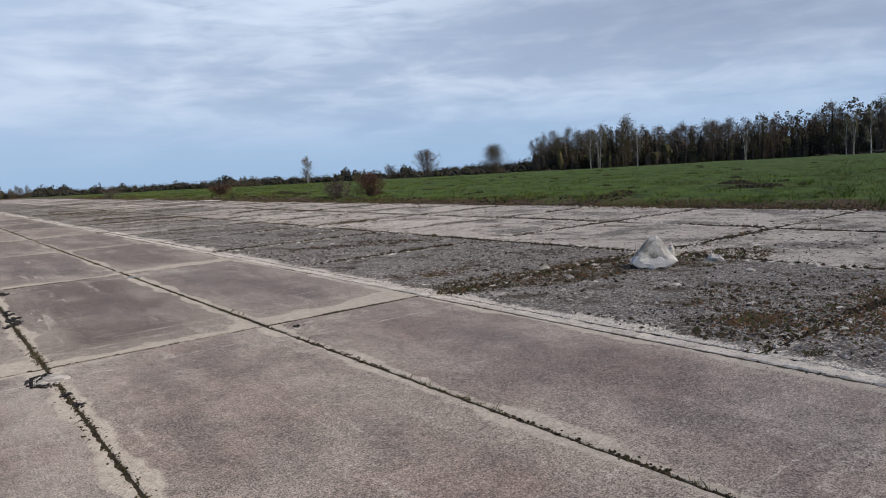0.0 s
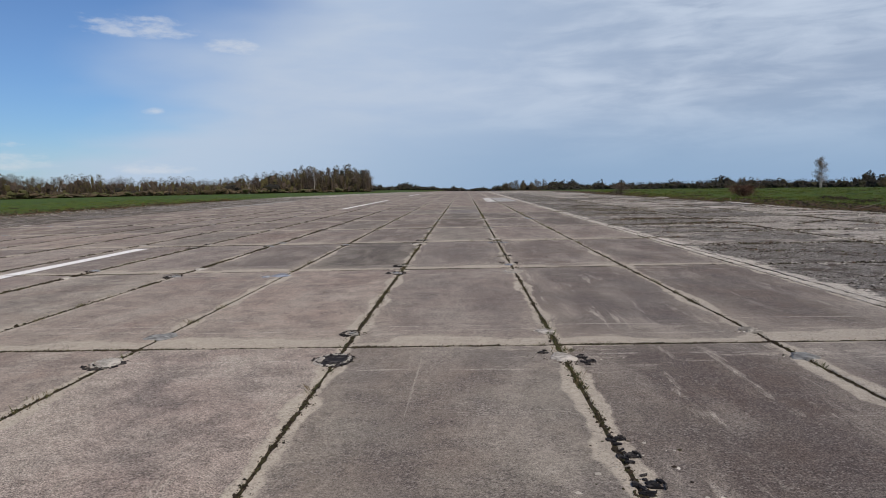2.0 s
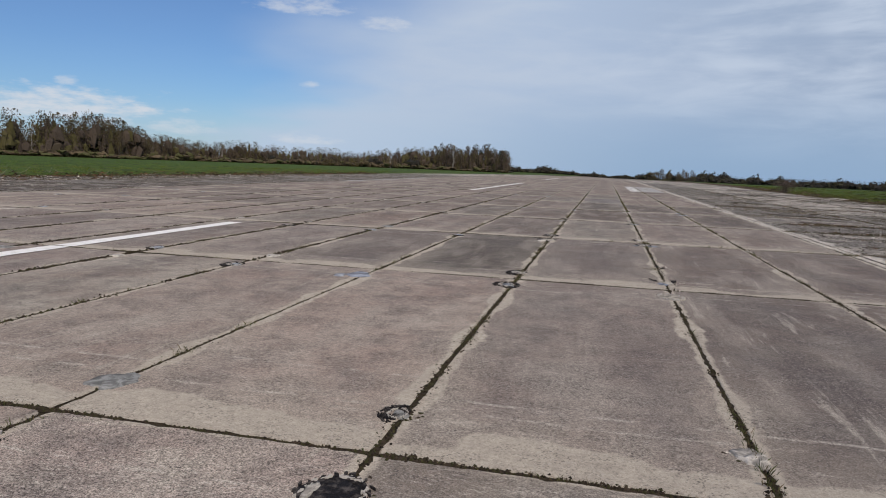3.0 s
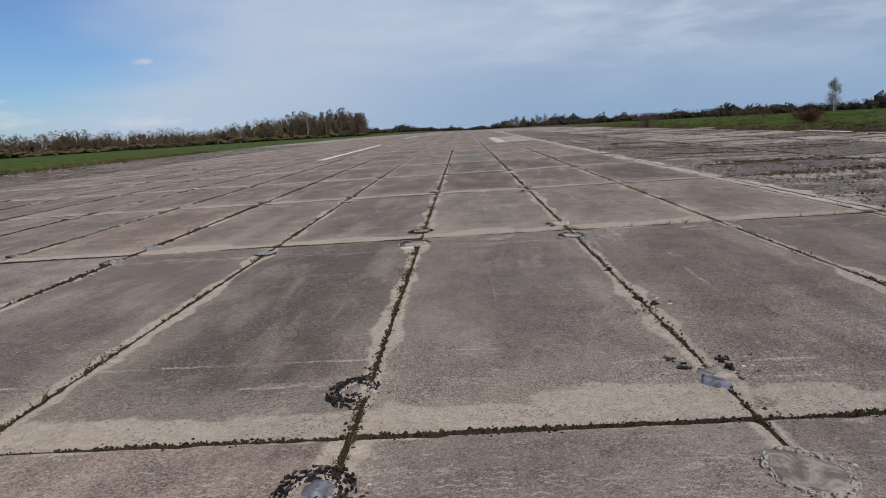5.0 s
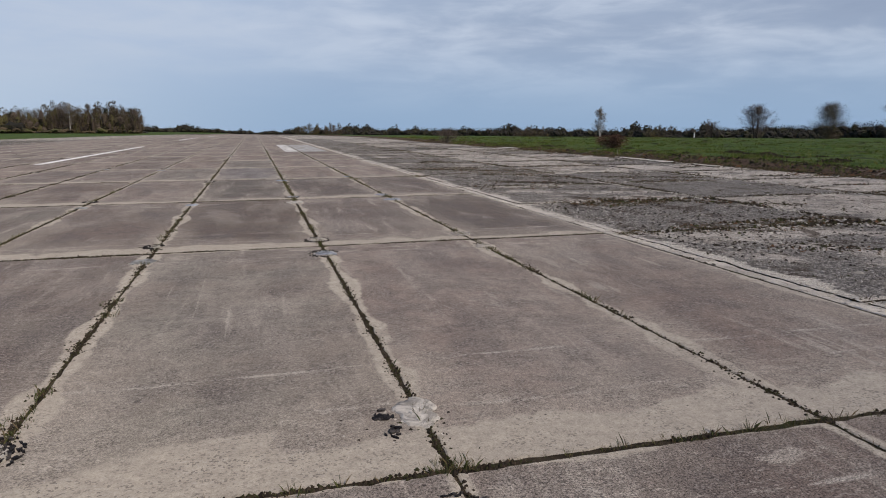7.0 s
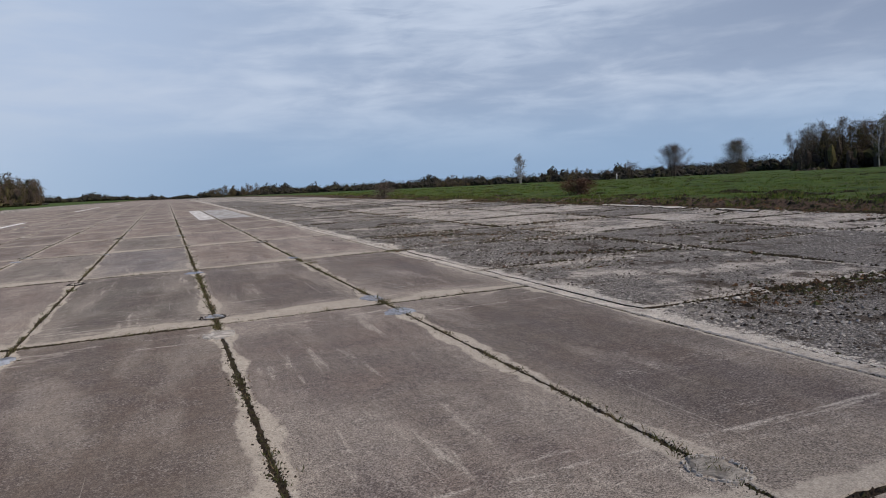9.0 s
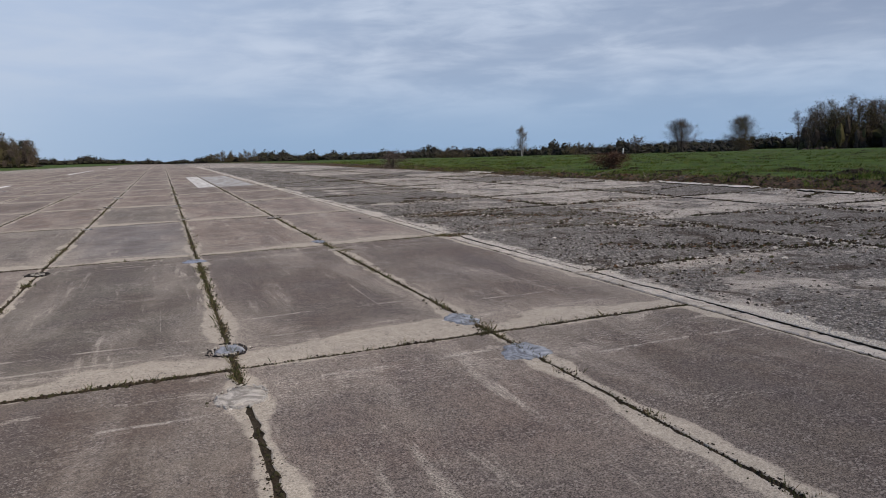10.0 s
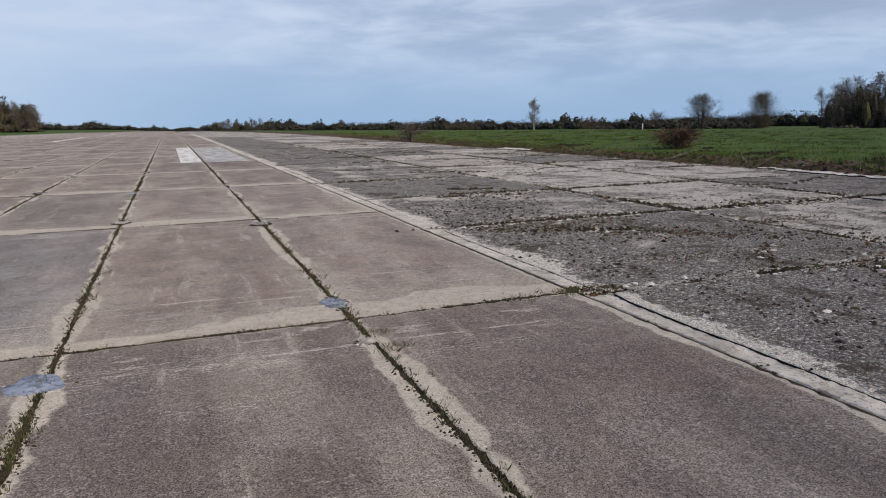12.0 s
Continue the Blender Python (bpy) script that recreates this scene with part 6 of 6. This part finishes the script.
far_line("distant_woods", "faint tree line beyond the end of the runway",
         [(-8.5, 760, 13), (-6, 860, 10), (-4, 960, 9), (-2, 1100, 7), (0, 1200, 6), (1.5, 1100, 9), (5.5, 900, 12)], 300, 82, (1.1, -1.8))
far_line("distant_woods", "dark wooded ridge far behind the meadow",
         [(35, 1300, 13), (38, 1300, 17), (42, 1280, 21), (46, 1250, 25), (52, 1200, 28), (60, 1150, 30)], 420, 83, END, 22.0, None, 0.6, 40, 70, True)
far_line("distant_woods", "low scrub along the meadow's western side",
         [(-50, 420, 6), (-44, 400, 5), (-36, 390, 6), (-28, 400, 5), (-20, 400, 6), (-13, 405, 5), (-8, 400, 4)], 260, 84, (1.1, 1.3))

# thickets that fill the woods between and behind the single trees
far_line("woodland_thicket", "dense brown undergrowth and saplings of the eastern wood",
         [(45.6, 312, 13), (48, 306, 17), (52, 300, 19), (56, 306, 17), (60, 311, 19), (64, 316, 21), (68, 316, 23), (73, 320, 24), (78, 326, 24)], 280, 91, START, 6.5, M_THICKET, 0.22, 400, 30, True)
far_line("woodland_thicket", "dense brown undergrowth and saplings of the western grove",
         [(-20.8, 425, 8), (-18, 425, 11), (-15, 420, 14), (-12.3, 415, 16), (-9.5, 410, 16), (-7.9, 405, 13)], 190, 92, (1.1, -1.8), 6.0, M_THICKET, 0.22, 380, 30, True)
far_line("woodland_thicket", "dense brown undergrowth and saplings of the western wood",
         [(-52, 335, 20), (-44, 335, 19), (-40, 340, 20), (-38, 345, 17), (-36, 355, 12), (-33, 385, 12), (-29, 405, 12), (-24, 415, 11), (-20.5, 420, 10)], 340, 93, (1.1, 1.3), 6.5, M_THICKET, 0.22, 380, 30, True)
far_line("scrub", "tan dry scrub along the foot of the western wood",
         [(-52, 320, 4), (-44, 318, 4.5), (-38, 325, 4), (-33, 360, 4), (-28, 385, 4), (-22, 385, 5), (-16, 400, 4), (-8, 392, 3.5)], 260, 94, (1.1, 1.3), 5.0, M_TAN, 0.6, 60, 20)
far_line("scrub", "dark scrub along the foot of the eastern wood",
         [(45.0, 302, 2.2), (52, 296, 2.4), (60, 302, 2.2), (68, 306, 2.6), (78, 312, 2.6)], 90, 95, START, 5.0, M_THICKET, 0.6, 60, 12)
